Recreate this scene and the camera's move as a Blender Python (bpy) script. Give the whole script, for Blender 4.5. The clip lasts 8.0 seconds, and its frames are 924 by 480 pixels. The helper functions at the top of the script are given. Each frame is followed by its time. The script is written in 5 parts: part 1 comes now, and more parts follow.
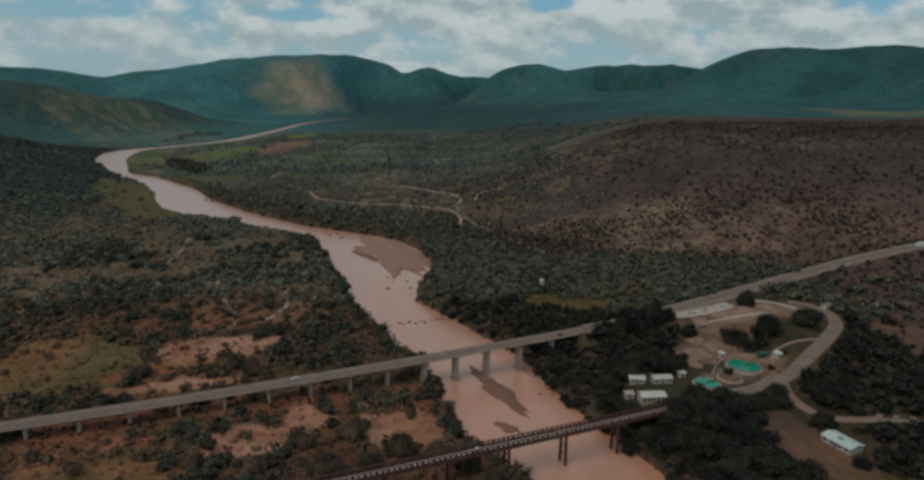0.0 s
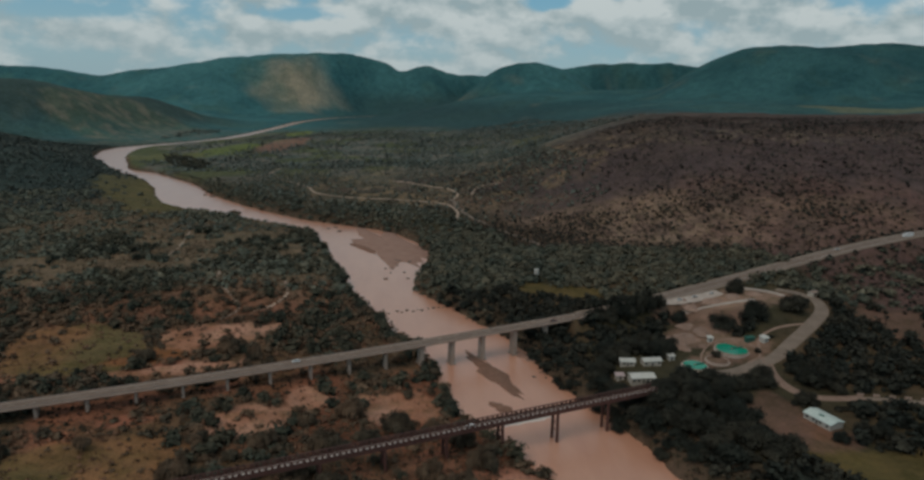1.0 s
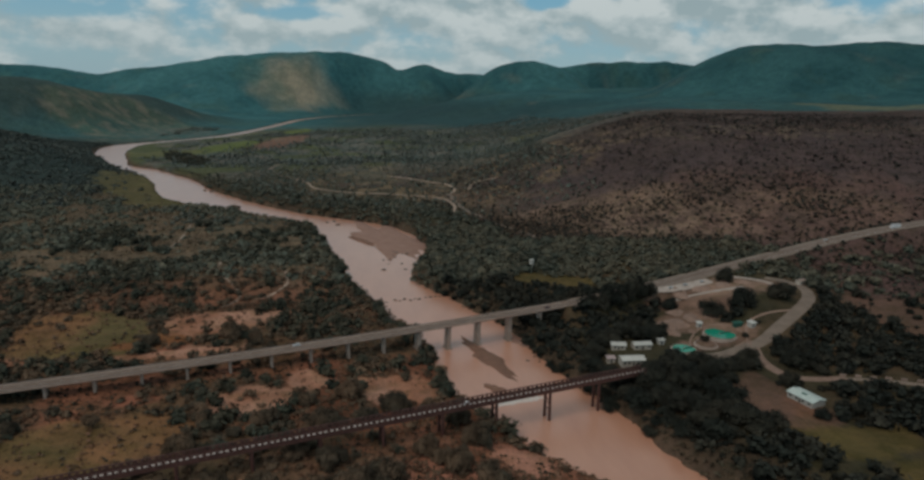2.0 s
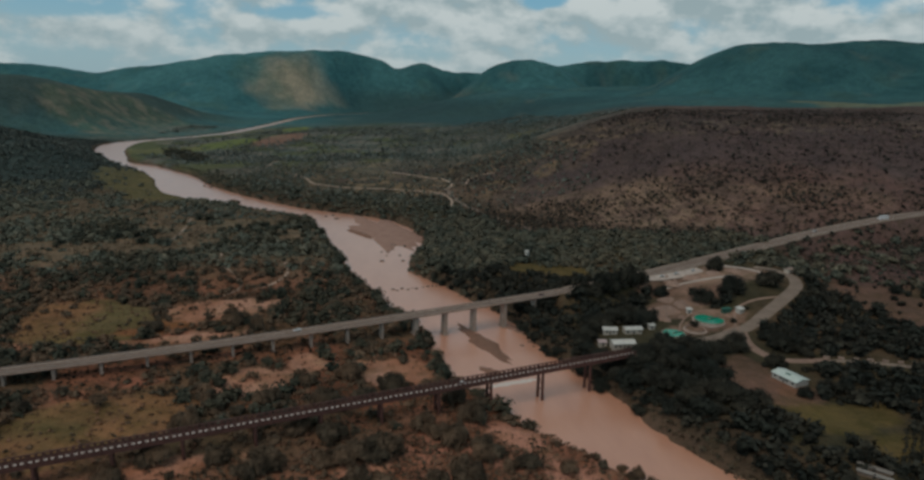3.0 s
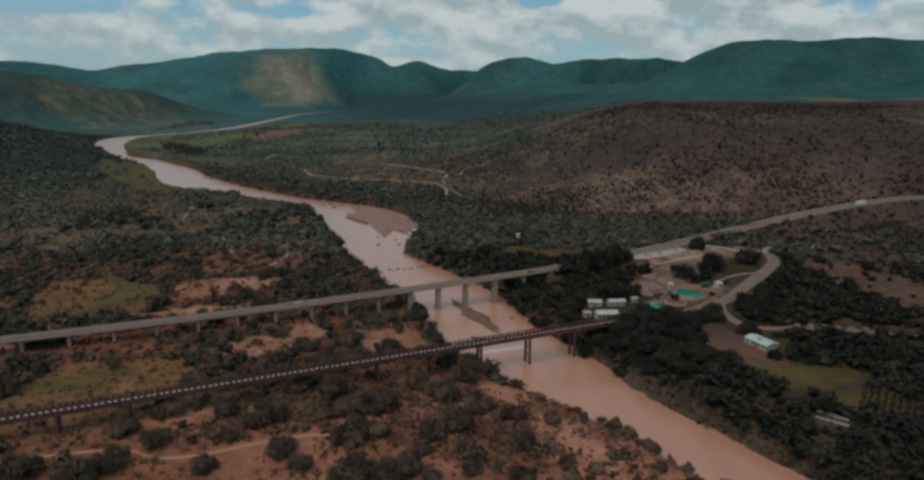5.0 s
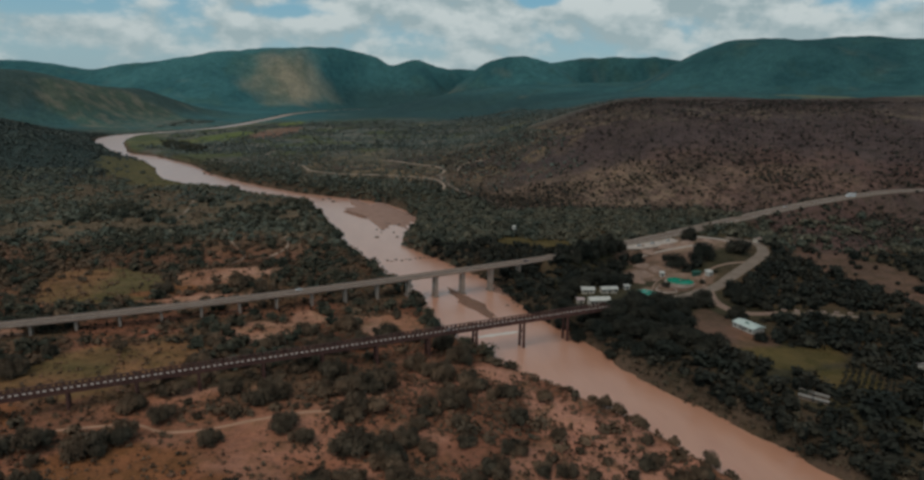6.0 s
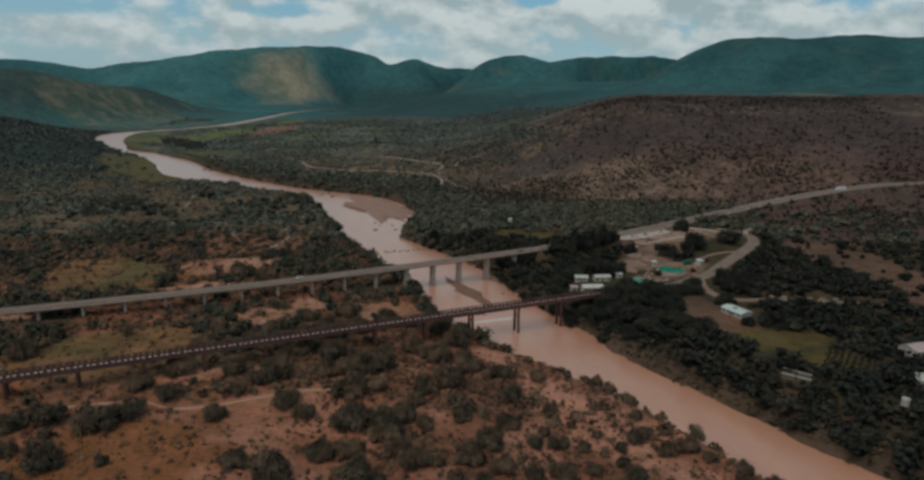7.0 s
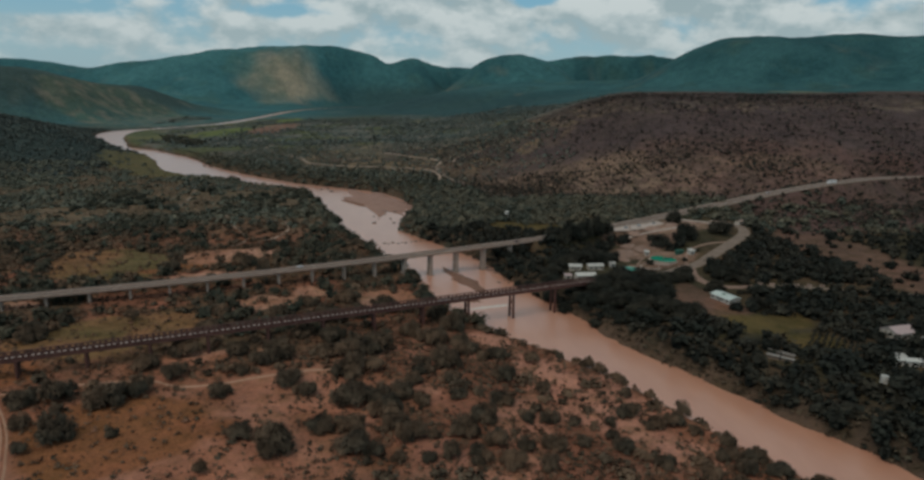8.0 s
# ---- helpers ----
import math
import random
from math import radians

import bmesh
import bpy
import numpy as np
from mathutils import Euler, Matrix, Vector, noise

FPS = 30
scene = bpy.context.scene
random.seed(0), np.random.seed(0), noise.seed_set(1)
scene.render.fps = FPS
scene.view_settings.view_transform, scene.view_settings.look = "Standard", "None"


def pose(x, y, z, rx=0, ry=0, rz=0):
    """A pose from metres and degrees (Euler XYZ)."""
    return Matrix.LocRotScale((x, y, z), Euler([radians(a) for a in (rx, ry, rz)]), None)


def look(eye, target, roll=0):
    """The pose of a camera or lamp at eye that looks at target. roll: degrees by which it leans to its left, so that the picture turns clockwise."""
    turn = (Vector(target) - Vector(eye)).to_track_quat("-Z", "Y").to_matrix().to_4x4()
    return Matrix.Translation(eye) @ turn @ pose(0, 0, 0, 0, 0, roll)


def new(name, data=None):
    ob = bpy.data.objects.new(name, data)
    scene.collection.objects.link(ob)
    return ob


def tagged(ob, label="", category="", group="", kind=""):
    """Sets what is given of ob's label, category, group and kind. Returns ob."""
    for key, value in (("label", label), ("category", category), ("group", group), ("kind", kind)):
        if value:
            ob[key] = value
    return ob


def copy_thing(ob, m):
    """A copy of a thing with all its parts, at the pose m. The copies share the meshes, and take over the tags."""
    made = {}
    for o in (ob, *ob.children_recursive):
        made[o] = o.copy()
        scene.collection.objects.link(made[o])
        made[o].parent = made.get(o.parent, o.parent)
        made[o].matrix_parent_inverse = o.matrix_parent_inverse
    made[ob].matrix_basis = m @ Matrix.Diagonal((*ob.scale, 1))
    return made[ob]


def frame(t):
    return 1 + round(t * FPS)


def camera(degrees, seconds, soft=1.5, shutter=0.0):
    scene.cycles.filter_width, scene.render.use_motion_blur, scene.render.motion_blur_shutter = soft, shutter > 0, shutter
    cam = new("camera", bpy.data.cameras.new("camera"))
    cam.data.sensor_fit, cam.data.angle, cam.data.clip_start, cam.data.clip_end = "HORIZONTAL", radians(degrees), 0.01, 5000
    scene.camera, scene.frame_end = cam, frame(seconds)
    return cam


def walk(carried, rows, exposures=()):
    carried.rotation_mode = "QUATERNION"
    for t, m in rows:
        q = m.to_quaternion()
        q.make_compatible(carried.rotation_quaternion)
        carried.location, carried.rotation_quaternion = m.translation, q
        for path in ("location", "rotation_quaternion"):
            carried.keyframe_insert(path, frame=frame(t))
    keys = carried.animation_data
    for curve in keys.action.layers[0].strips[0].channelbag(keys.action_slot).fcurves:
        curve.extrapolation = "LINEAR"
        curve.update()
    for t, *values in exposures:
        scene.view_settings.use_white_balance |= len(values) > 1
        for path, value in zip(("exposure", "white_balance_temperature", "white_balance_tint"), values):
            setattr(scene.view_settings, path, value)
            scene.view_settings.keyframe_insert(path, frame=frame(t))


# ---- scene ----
cam = camera(70.0, 8.0, soft=2.8)
ROWS = [
    (0.0, 0.076, 23.955, 176.151, -5.971, -12.847, 1.503),
    (1.0, 0.226, 10.888, 171.744, -6.159, -12.915, 1.486),
    (2.0, 0.354, -2.111, 167.329, -6.337, -12.974, 1.469),
    (3.0, 0.459, -15.043, 162.906, -6.507, -13.026, 1.451),
    (4.0, 0.543, -27.907, 158.474, -6.666, -13.070, 1.434),
    (5.0, 0.604, -40.703, 154.034, -6.816, -13.106, 1.417),
    (6.0, 0.643, -53.432, 149.586, -6.957, -13.134, 1.400),
    (7.0, 0.660, -66.093, 145.129, -7.088, -13.154, 1.382),
    (8.0, 0.655, -78.686, 140.664, -7.210, -13.166, 1.365),
]


def aim(x, y, z, yaw, pitch, lean):
    a, b = radians(yaw), radians(pitch)
    way = Vector((-math.sin(a) * math.cos(b), math.cos(a) * math.cos(b), math.sin(b)))
    return look((x, y, z), Vector((x, y, z)) + way, lean)


walk(cam, [(t, aim(*row)) for t, *row in ROWS], exposures=((0.0, -0.03), (4.0, 0.02), (8.0, 0.10)))

# ---- sky, sun and exposure ----
SUN_TURN, SUN_UP = 225.0, 58.0  # degrees from the east, degrees above the horizon
sun_way = Vector((math.cos(radians(SUN_TURN)) * math.cos(radians(SUN_UP)), math.sin(radians(SUN_TURN)) * math.cos(radians(SUN_UP)), math.sin(radians(SUN_UP))))
lamp = bpy.data.lights.new("sun", "SUN")
lamp.energy, lamp.angle, lamp.color = 1.05, radians(44), (1.0, 0.865, 0.73)
new("sun", lamp).matrix_world = look(sun_way * 100, (0, 0, 0))

world = bpy.data.worlds.new("sky")
scene.world = world
world.use_nodes = True
wt = world.node_tree
wt.nodes.clear()


def wnode(kind, *links, **values):
    n = wt.nodes.new(kind)
    for key, v in values.items():
        setattr(n, key, v)
    for i, v in enumerate(links):
        if v is None:
            continue
        if isinstance(v, bpy.types.NodeSocket):
            wt.links.new(v, n.inputs[i])
        else:
            n.inputs[i].default_value = v
    return n


def wmath(op, a, b=None, c=None):
    return wnode("ShaderNodeMath", a, b, c, operation=op).outputs[0]


def wmix(fac, a, b):
    n = wnode("ShaderNodeMix", data_type="RGBA")
    for i, v in ((0, fac), (6, a), (7, b)):
        if isinstance(v, bpy.types.NodeSocket):
            wt.links.new(v, n.inputs[i])
        else:
            n.inputs[i].default_value = v
    return n.outputs[2]


nishita = wnode("ShaderNodeTexSky", sky_type="NISHITA", sun_disc=False, sun_elevation=radians(SUN_UP), sun_rotation=radians(90 - SUN_TURN), altitude=300.0)
direction = wnode("ShaderNodeTexCoord").outputs["Generated"]
# cumulus in a layer: wide lumps with fine edges, a little flatter than they are wide
stretch = wnode("ShaderNodeVectorMath", direction, (1.0, 1.0, 1.8), operation="MULTIPLY").outputs[0]
above = wnode("ShaderNodeVectorMath", stretch, (0.0, 0.0, 0.035), operation="ADD").outputs[0]


def lumps(at, scale, detail):
    return wnode("ShaderNodeTexNoise", at, None, scale, detail, 0.55).outputs[0]


# single clouds: way to the middle, half width, half height, weight
CLOUDS = (
    (0.020, 0.118, 0.110, 0.018, 0.55), (0.145, 0.095, 0.045, 0.022, 0.60), (0.229, 0.103, 0.013, 0.012, 0.55),
    (-0.190, 0.066, 0.035, 0.014, 0.40), (-0.110, 0.078, 0.030, 0.012, 0.35), (0.345, 0.074, 0.045, 0.016, 0.40),
    (0.405, 0.115, 0.100, 0.016, 0.55), (0.507, 0.080, 0.050, 0.016, 0.40), (0.620, 0.085, 0.050, 0.018, 0.40),
    (0.050, 0.085, 0.080, 0.012, 0.30), (-0.420, 0.058, 0.090, 0.018, 0.25), (-0.400, 0.084, 0.060, 0.012, -0.50),
    (-0.140, 0.093, 0.050, 0.010, -0.50), (0.219, 0.123, 0.030, 0.013, -0.85))
across = wnode("ShaderNodeSeparateXYZ", direction).outputs
blobs = None
for cx, cz, rx, rz, weight in CLOUDS:
    u = wmath("MULTIPLY", wmath("SUBTRACT", across[0], cx), 1 / rx)
    w = wmath("MULTIPLY", wmath("SUBTRACT", across[2], cz), 1 / rz)
    r2 = wmath("ADD", wmath("MULTIPLY", u, u), wmath("MULTIPLY", w, w))
    front = wmath("GREATER_THAN", across[1], 0.0)
    one = wmath("MULTIPLY", wmath("MULTIPLY", wmath("EXPONENT", wmath("MULTIPLY", r2, -1.0)), weight), front)
    blobs = one if blobs is None else wmath("ADD", blobs, one)
coarse = lumps(stretch, 11.0, 7.0)
field = wmath("ADD", wmath("MULTIPLY", blobs, 0.48), coarse)
field_up = wmath("ADD", wmath("MULTIPLY", blobs, 0.48), lumps(above, 11.0, 4.0))
amount = wnode("ShaderNodeMapRange", field, 0.365, 0.585, 0.0, 1.0, interpolation_type="SMOOTHSTEP").outputs[0]
lit = wnode("ShaderNodeMapRange", wmath("SUBTRACT", field, field_up), -0.10, 0.10, 0.0, 1.0).outputs[0]
cloud = wmix(lit, (0.285, 0.372, 0.395, 1), (0.505, 0.565, 0.568, 1))
blue = wmix(0.62, wnode("ShaderNodeVectorMath", nishita.outputs[0], (0.085, 0.085, 0.085), operation="MULTIPLY").outputs[0], (0.10, 0.33, 0.46, 1))
both = wmix(amount, blue, cloud)
haze = wnode("ShaderNodeMapRange", across[2], 0.0, 0.12, 0.55, 0.0).outputs[0]
both = wmix(haze, both, (0.335, 0.42, 0.44, 1))
# the cloud deck overhead shows its grey underside
under_deck = wnode("ShaderNodeMapRange", across[2], 0.18, 0.65, 1.0, 0.62).outputs[0]
both = wnode("ShaderNodeVectorMath", both, under_deck, operation="MULTIPLY").outputs[0]
wnode("ShaderNodeOutputWorld", wnode("ShaderNodeBackground", both, 1.0).outputs[0])
scene.view_settings.exposure = 0.0

# ---- materials ----
def material(name, build):
    m = bpy.data.materials.new(name)
    m.use_nodes = True
    t = m.node_tree
    t.nodes.clear()
    out, bsdf = t.nodes.new("ShaderNodeOutputMaterial"), t.nodes.new("ShaderNodeBsdfPrincipled")
    t.links.new(bsdf.outputs[0], out.inputs[0])
    build(t, bsdf)
    return m


def node(t, kind, inputs=(), **values):
    n = t.nodes.new(kind)
    for key, v in values.items():
        setattr(n, key, v)
    for key, v in dict(inputs).items():
        if isinstance(v, bpy.types.NodeSocket):
            t.links.new(v, n.inputs[key])
        else:
            n.inputs[key].default_value = v
    return n


def noise_of(t, size, detail=4.0, rough=0.55, at=None):
    """Noise with lumps of that many metres."""
    at = at or node(t, "ShaderNodeTexCoord").outputs["Object"]
    return node(t, "ShaderNodeTexNoise", {"Vector": at, "Scale": 1.0 / size, "Detail": detail, "Roughness": rough}).outputs[0]


def blend(t, fac, a, b, mode="MIX"):
    return node(t, "ShaderNodeMix", {0: fac, 6: a, 7: b}, data_type="RGBA", blend_type=mode).outputs[2]


def spread(t, v, low, high, a=0.0, b=1.0):
    return node(t, "ShaderNodeMapRange", {0: v, 1: low, 2: high, 3: a, 4: b}).outputs[0]


def rgb(r, g, b):
    return (r, g, b, 1.0)


def surface(name, dark, light, size, rough=0.8, metal=0.0, fine=None, relief=0.15, spots=None):
    """Two tones in lumps of that size, finer grain in them, relief, and a third tone in spots (stains, rust, moss)."""
    def build(t, s):
        big, small = noise_of(t, size), noise_of(t, fine or size / 9, 5.0, 0.65)
        col = blend(t, spread(t, big, 0.33, 0.67), rgb(*dark), rgb(*light))
        col = blend(t, spread(t, small, 0.25, 0.75, 0.0, 0.55), col, rgb(*[0.62 * v for v in dark]))
        if spots:
            col = blend(t, spread(t, noise_of(t, size * 0.43, 6.0, 0.7), 0.56, 0.70), col, rgb(*spots))
        each = node(t, "ShaderNodeObjectInfo").outputs["Random"]
        col = blend(t, 1.0, col, blend(t, each, rgb(0.86, 0.86, 0.86), rgb(1.12, 1.12, 1.12)), "MULTIPLY")
        t.links.new(col, s.inputs["Base Color"])
        t.links.new(spread(t, small, 0.3, 0.7, max(rough - 0.12, 0.05), min(rough + 0.12, 1.0)), s.inputs["Roughness"])
        s.inputs["Metallic"].default_value = metal
        bump = node(t, "ShaderNodeBump", {"Strength": relief, "Distance": 0.05, "Height": small})
        t.links.new(bump.outputs[0], s.inputs["Normal"])
    return material(name, build)


def land_surface(t, s):
    cover = node(t, "ShaderNodeAttribute", attribute_name="cover").outputs["Color"]
    at = node(t, "ShaderNodeTexCoord").outputs["Object"]
    wide, mid, small, grain = (noise_of(t, v, 5.0, 0.62, at) for v in (38.0, 9.0, 2.2, 0.6))
    col = blend(t, spread(t, wide, 0.3, 0.7), blend(t, 1.0, cover, rgb(0.74, 0.78, 0.80), "MULTIPLY"), blend(t, 1.0, cover, rgb(1.2, 1.17, 1.12), "MULTIPLY"))
    col = blend(t, spread(t, mid, 0.46, 0.66, 0.0, 0.7), col, blend(t, 1.0, col, rgb(0.55, 0.62, 0.50), "MULTIPLY"))
    col = blend(t, spread(t, small, 0.40, 0.68, 0.0, 0.7), col, blend(t, 1.0, col, rgb(1.3, 1.25, 1.15), "MULTIPLY"))
    col = blend(t, spread(t, grain, 0.5, 0.8, 0.0, 0.6), col, blend(t, 1.0, col, rgb(0.5, 0.52, 0.48), "MULTIPLY"))
    t.links.new(col, s.inputs["Base Color"])
    s.inputs["Roughness"].default_value, s.inputs["Specular IOR Level"].default_value = 0.95, 0.1
    bump = node(t, "ShaderNodeBump", {"Strength": 0.6, "Distance": 0.8, "Height": small})
    bump = node(t, "ShaderNodeBump", {"Strength": 0.7, "Distance": 5.0, "Height": mid, "Normal": bump.outputs[0]})
    t.links.new(bump.outputs[0], s.inputs["Normal"])


def river_surface(t, s):
    at = node(t, "ShaderNodeTexCoord").outputs["Object"]
    drift = node(t, "ShaderNodeMapping", {"Vector": at, "Rotation": (0, 0, radians(20)), "Scale": (1.0, 0.3, 1.0)}).outputs[0]
    silt = noise_of(t, 14.0, 5.0, 0.6, drift)
    col = blend(t, spread(t, silt, 0.3, 0.7), rgb(0.545, 0.256, 0.163), rgb(0.625, 0.318, 0.210))
    t.links.new(col, s.inputs["Base Color"])
    s.inputs["Roughness"].default_value, s.inputs["IOR"].default_value = 0.30, 1.33
    s.inputs["Coat Weight"].default_value, s.inputs["Coat IOR"].default_value, s.inputs["Coat Roughness"].default_value = 1.0, 1.62, 0.36
    ripple = node(t, "ShaderNodeBump", {"Strength": 0.12, "Distance": 0.12, "Height": noise_of(t, 1.6, 4.0, 0.6, drift)})
    ripple = node(t, "ShaderNodeBump", {"Strength": 0.10, "Distance": 0.5, "Height": noise_of(t, 9.0, 3.0, 0.6, drift), "Normal": ripple.outputs[0]})
    t.links.new(ripple.outputs[0], s.inputs["Normal"])


def leaf_surface(dark, light, tint, dry=0.75):
    """Leaves of three tones: a green that varies from spray to spray, and a drier tint that varies from bush to bush."""
    def build(t, s):
        each = node(t, "ShaderNodeObjectInfo").outputs["Random"]
        tone = node(t, "ShaderNodeAttribute", attribute_name="tone").outputs["Fac"]
        spray = node(t, "ShaderNodeNewGeometry")
        where = noise_of(t, 34.0, 3.0, 0.6, spray.outputs["Position"])
        col = blend(t, spread(t, spray.outputs["Random Per Island"], 0.0, 1.0, 0.22, 0.78), rgb(*dark), rgb(*light))
        mixed = node(t, "ShaderNodeMath", {0: each, 1: tone}, operation="ADD").outputs[0]
        mixed = node(t, "ShaderNodeMath", {0: mixed, 1: spread(t, where, 0.35, 0.65, -0.35, 0.35)}, operation="ADD").outputs[0]
        col = blend(t, spread(t, mixed, 0.45, 1.45, 0.0, dry), col, rgb(*tint))
        col = blend(t, spread(t, tone, -1.0, -0.5), rgb(*[0.9 * v for v in dark]), col)  # cores toned darker, so the crowns read as shaded inside
        # young and old growth in lumps of a few metres
        age = spread(t, noise_of(t, 6.5, 2.0, 0.6, spray.outputs["Position"]), 0.34, 0.66, 0.62, 1.60)
        col = blend(t, 1.0, col, node(t, "ShaderNodeCombineColor", {0: age, 1: age, 2: age}).outputs[0], "MULTIPLY")
        t.links.new(col, s.inputs["Base Color"])
        s.inputs["Roughness"].default_value, s.inputs["Specular IOR Level"].default_value = 0.85, 0.12
        way = node(t, "ShaderNodeAttribute", attribute_name="out").outputs["Vector"]
        way = node(t, "ShaderNodeVectorTransform", {0: way}, vector_type="NORMAL", convert_from="OBJECT", convert_to="WORLD").outputs[0]
        t.links.new(way, s.inputs["Normal"])
    return build


M_LAND = material("land", land_surface)
M_RIVER = material("silty_water", river_surface)
M_LEAF = material("thorn_leaves", leaf_surface((0.038, 0.034, 0.027), (0.090, 0.076, 0.053), (0.165, 0.105, 0.067)))
# near-black: the cloud shade over the east bank is put into this colour
M_DEEP = material("shade_toned_leaves", leaf_surface((0.012, 0.015, 0.013), (0.029, 0.033, 0.026), (0.046, 0.042, 0.031)))
M_DRY = material("dry_scrub_leaves", leaf_surface((0.078, 0.054, 0.036), (0.150, 0.096, 0.060), (0.200, 0.104, 0.068)))
M_MID = material("valley_leaves", leaf_surface((0.062, 0.074, 0.060), (0.130, 0.144, 0.112), (0.190, 0.168, 0.118)))
M_BELT = material("belt_leaves", leaf_surface((0.042, 0.053, 0.045), (0.098, 0.108, 0.082), (0.140, 0.122, 0.084)))
M_REED = material("bank_reeds", leaf_surface((0.030, 0.031, 0.022), (0.064, 0.059, 0.040), (0.105, 0.075, 0.050)))
M_SLOPE = material("slope_leaves", leaf_surface((0.020, 0.024, 0.020), (0.046, 0.046, 0.038), (0.062, 0.052, 0.044)))
M_BAND = material("slope_foot_leaves", leaf_surface((0.022, 0.025, 0.019), (0.048, 0.048, 0.036), (0.070, 0.056, 0.042)))
M_TWIG = material("leafless_twigs", leaf_surface((0.056, 0.040, 0.041), (0.094, 0.064, 0.063), (0.080, 0.058, 0.053)))
# hillside and far leaves tinted bluish: distance haze is in the colour
M_HILLSIDE = material("hazed_hillside_leaves", leaf_surface((0.026, 0.044, 0.046), (0.058, 0.084, 0.084), (0.078, 0.090, 0.078)))
M_FAR = material("hazed_woodland_leaves", leaf_surface((0.040, 0.072, 0.072), (0.098, 0.140, 0.134), (0.128, 0.142, 0.124)))
M_BARK = surface("bark", (0.07, 0.05, 0.035), (0.13, 0.10, 0.075), 0.5, 0.9, relief=0.5)
M_CONCRETE = surface("weathered_concrete", (0.335, 0.245, 0.200), (0.44, 0.335, 0.278), 5.0, 0.85, fine=0.5, spots=(0.21, 0.155, 0.12))
M_PIER = surface("pale_pier_concrete", (0.37, 0.295, 0.245), (0.48, 0.395, 0.335), 4.0, 0.85, fine=0.5, spots=(0.26, 0.20, 0.16))
M_ASPHALT = surface("worn_asphalt", (0.185, 0.130, 0.100), (0.245, 0.175, 0.137), 9.0, 0.9, fine=0.8, spots=(0.27, 0.205, 0.16))
M_LINE = surface("road_paint", (0.50, 0.49, 0.46), (0.62, 0.61, 0.58), 2.0, 0.7)
M_DECK = surface("pale_bridge_deck", (0.52, 0.46, 0.42), (0.66, 0.60, 0.56), 4.0, 0.85, fine=0.7, spots=(0.26, 0.22, 0.19))
M_RUST = surface("red_oxide_steel", (0.078, 0.033, 0.028), (0.125, 0.054, 0.044), 3.0, 0.7, 0.0, fine=0.3, spots=(0.14, 0.062, 0.036))
M_STEEL = surface("galvanised_steel", (0.27, 0.24, 0.21), (0.36, 0.32, 0.285), 1.5, 0.6, 0.2)
M_TRACK = surface("dirt_track", (0.42, 0.225, 0.140), (0.52, 0.305, 0.200), 6.0, 0.95, fine=0.7, spots=(0.32, 0.16, 0.095))
M_DUST = surface("pale_dust", (0.38, 0.275, 0.205), (0.49, 0.37, 0.285), 6.0, 0.95, fine=0.7, spots=(0.30, 0.20, 0.14))
M_GRAVEL = surface("grey_gravel_road", (0.215, 0.160, 0.124), (0.295, 0.226, 0.178), 7.0, 0.95, fine=0.7, spots=(0.22, 0.165, 0.125))
M_YARD = surface("pale_paved_yard", (0.44, 0.36, 0.31), (0.58, 0.49, 0.43), 8.0, 0.9, fine=0.9, spots=(0.33, 0.24, 0.19))
M_SPOIL = surface("heaped_earth", (0.26, 0.165, 0.125), (0.36, 0.245, 0.19), 5.0, 0.95, fine=0.6, relief=0.6, spots=(0.18, 0.115, 0.085))
M_WHITE = surface("white_painted_sheet", (0.54, 0.53, 0.49), (0.66, 0.65, 0.60), 3.0, 0.6, fine=0.4, spots=(0.50, 0.47, 0.42))
M_PLASTER = surface("cream_plaster", (0.52, 0.47, 0.40), (0.64, 0.58, 0.50), 2.5, 0.85, fine=0.3, spots=(0.40, 0.35, 0.29))
M_PALE = surface("pale_green_roof_sheet", (0.50, 0.58, 0.54), (0.64, 0.71, 0.66), 3.0, 0.55, fine=0.4, spots=(0.42, 0.44, 0.40))
M_PINK = surface("faded_pink_roof", (0.48, 0.36, 0.35), (0.60, 0.47, 0.45), 3.0, 0.7, fine=0.4, spots=(0.36, 0.25, 0.23))
M_DARK = surface("dark_opening", (0.03, 0.03, 0.03), (0.05, 0.048, 0.045), 1.0, 0.6)
M_GLASS = surface("window_glass", (0.03, 0.04, 0.045), (0.05, 0.06, 0.065), 1.0, 0.12, relief=0.02)
M_TEAL = surface("turquoise_treated_water", (0.008, 0.27, 0.165), (0.014, 0.33, 0.21), 4.0, 0.18, fine=0.8, relief=0.05)
M_GREEN = surface("dark_green_paint", (0.02, 0.10, 0.075), (0.03, 0.14, 0.10), 1.0, 0.6)
M_CARPAINT = surface("white_car_paint", (0.72, 0.72, 0.72), (0.80, 0.80, 0.80), 2.0, 0.25, relief=0.01)
M_REDPAINT = surface("dark_car_paint", (0.10, 0.03, 0.03), (0.13, 0.04, 0.04), 2.0, 0.25, relief=0.01)
M_RUBBER = surface("tyre_rubber", (0.02, 0.02, 0.02), (0.03, 0.03, 0.03), 0.3, 0.85)
M_ROCK = surface("wet_grey_rock", (0.13, 0.095, 0.075), (0.22, 0.165, 0.135), 1.5, 0.7, relief=0.5)

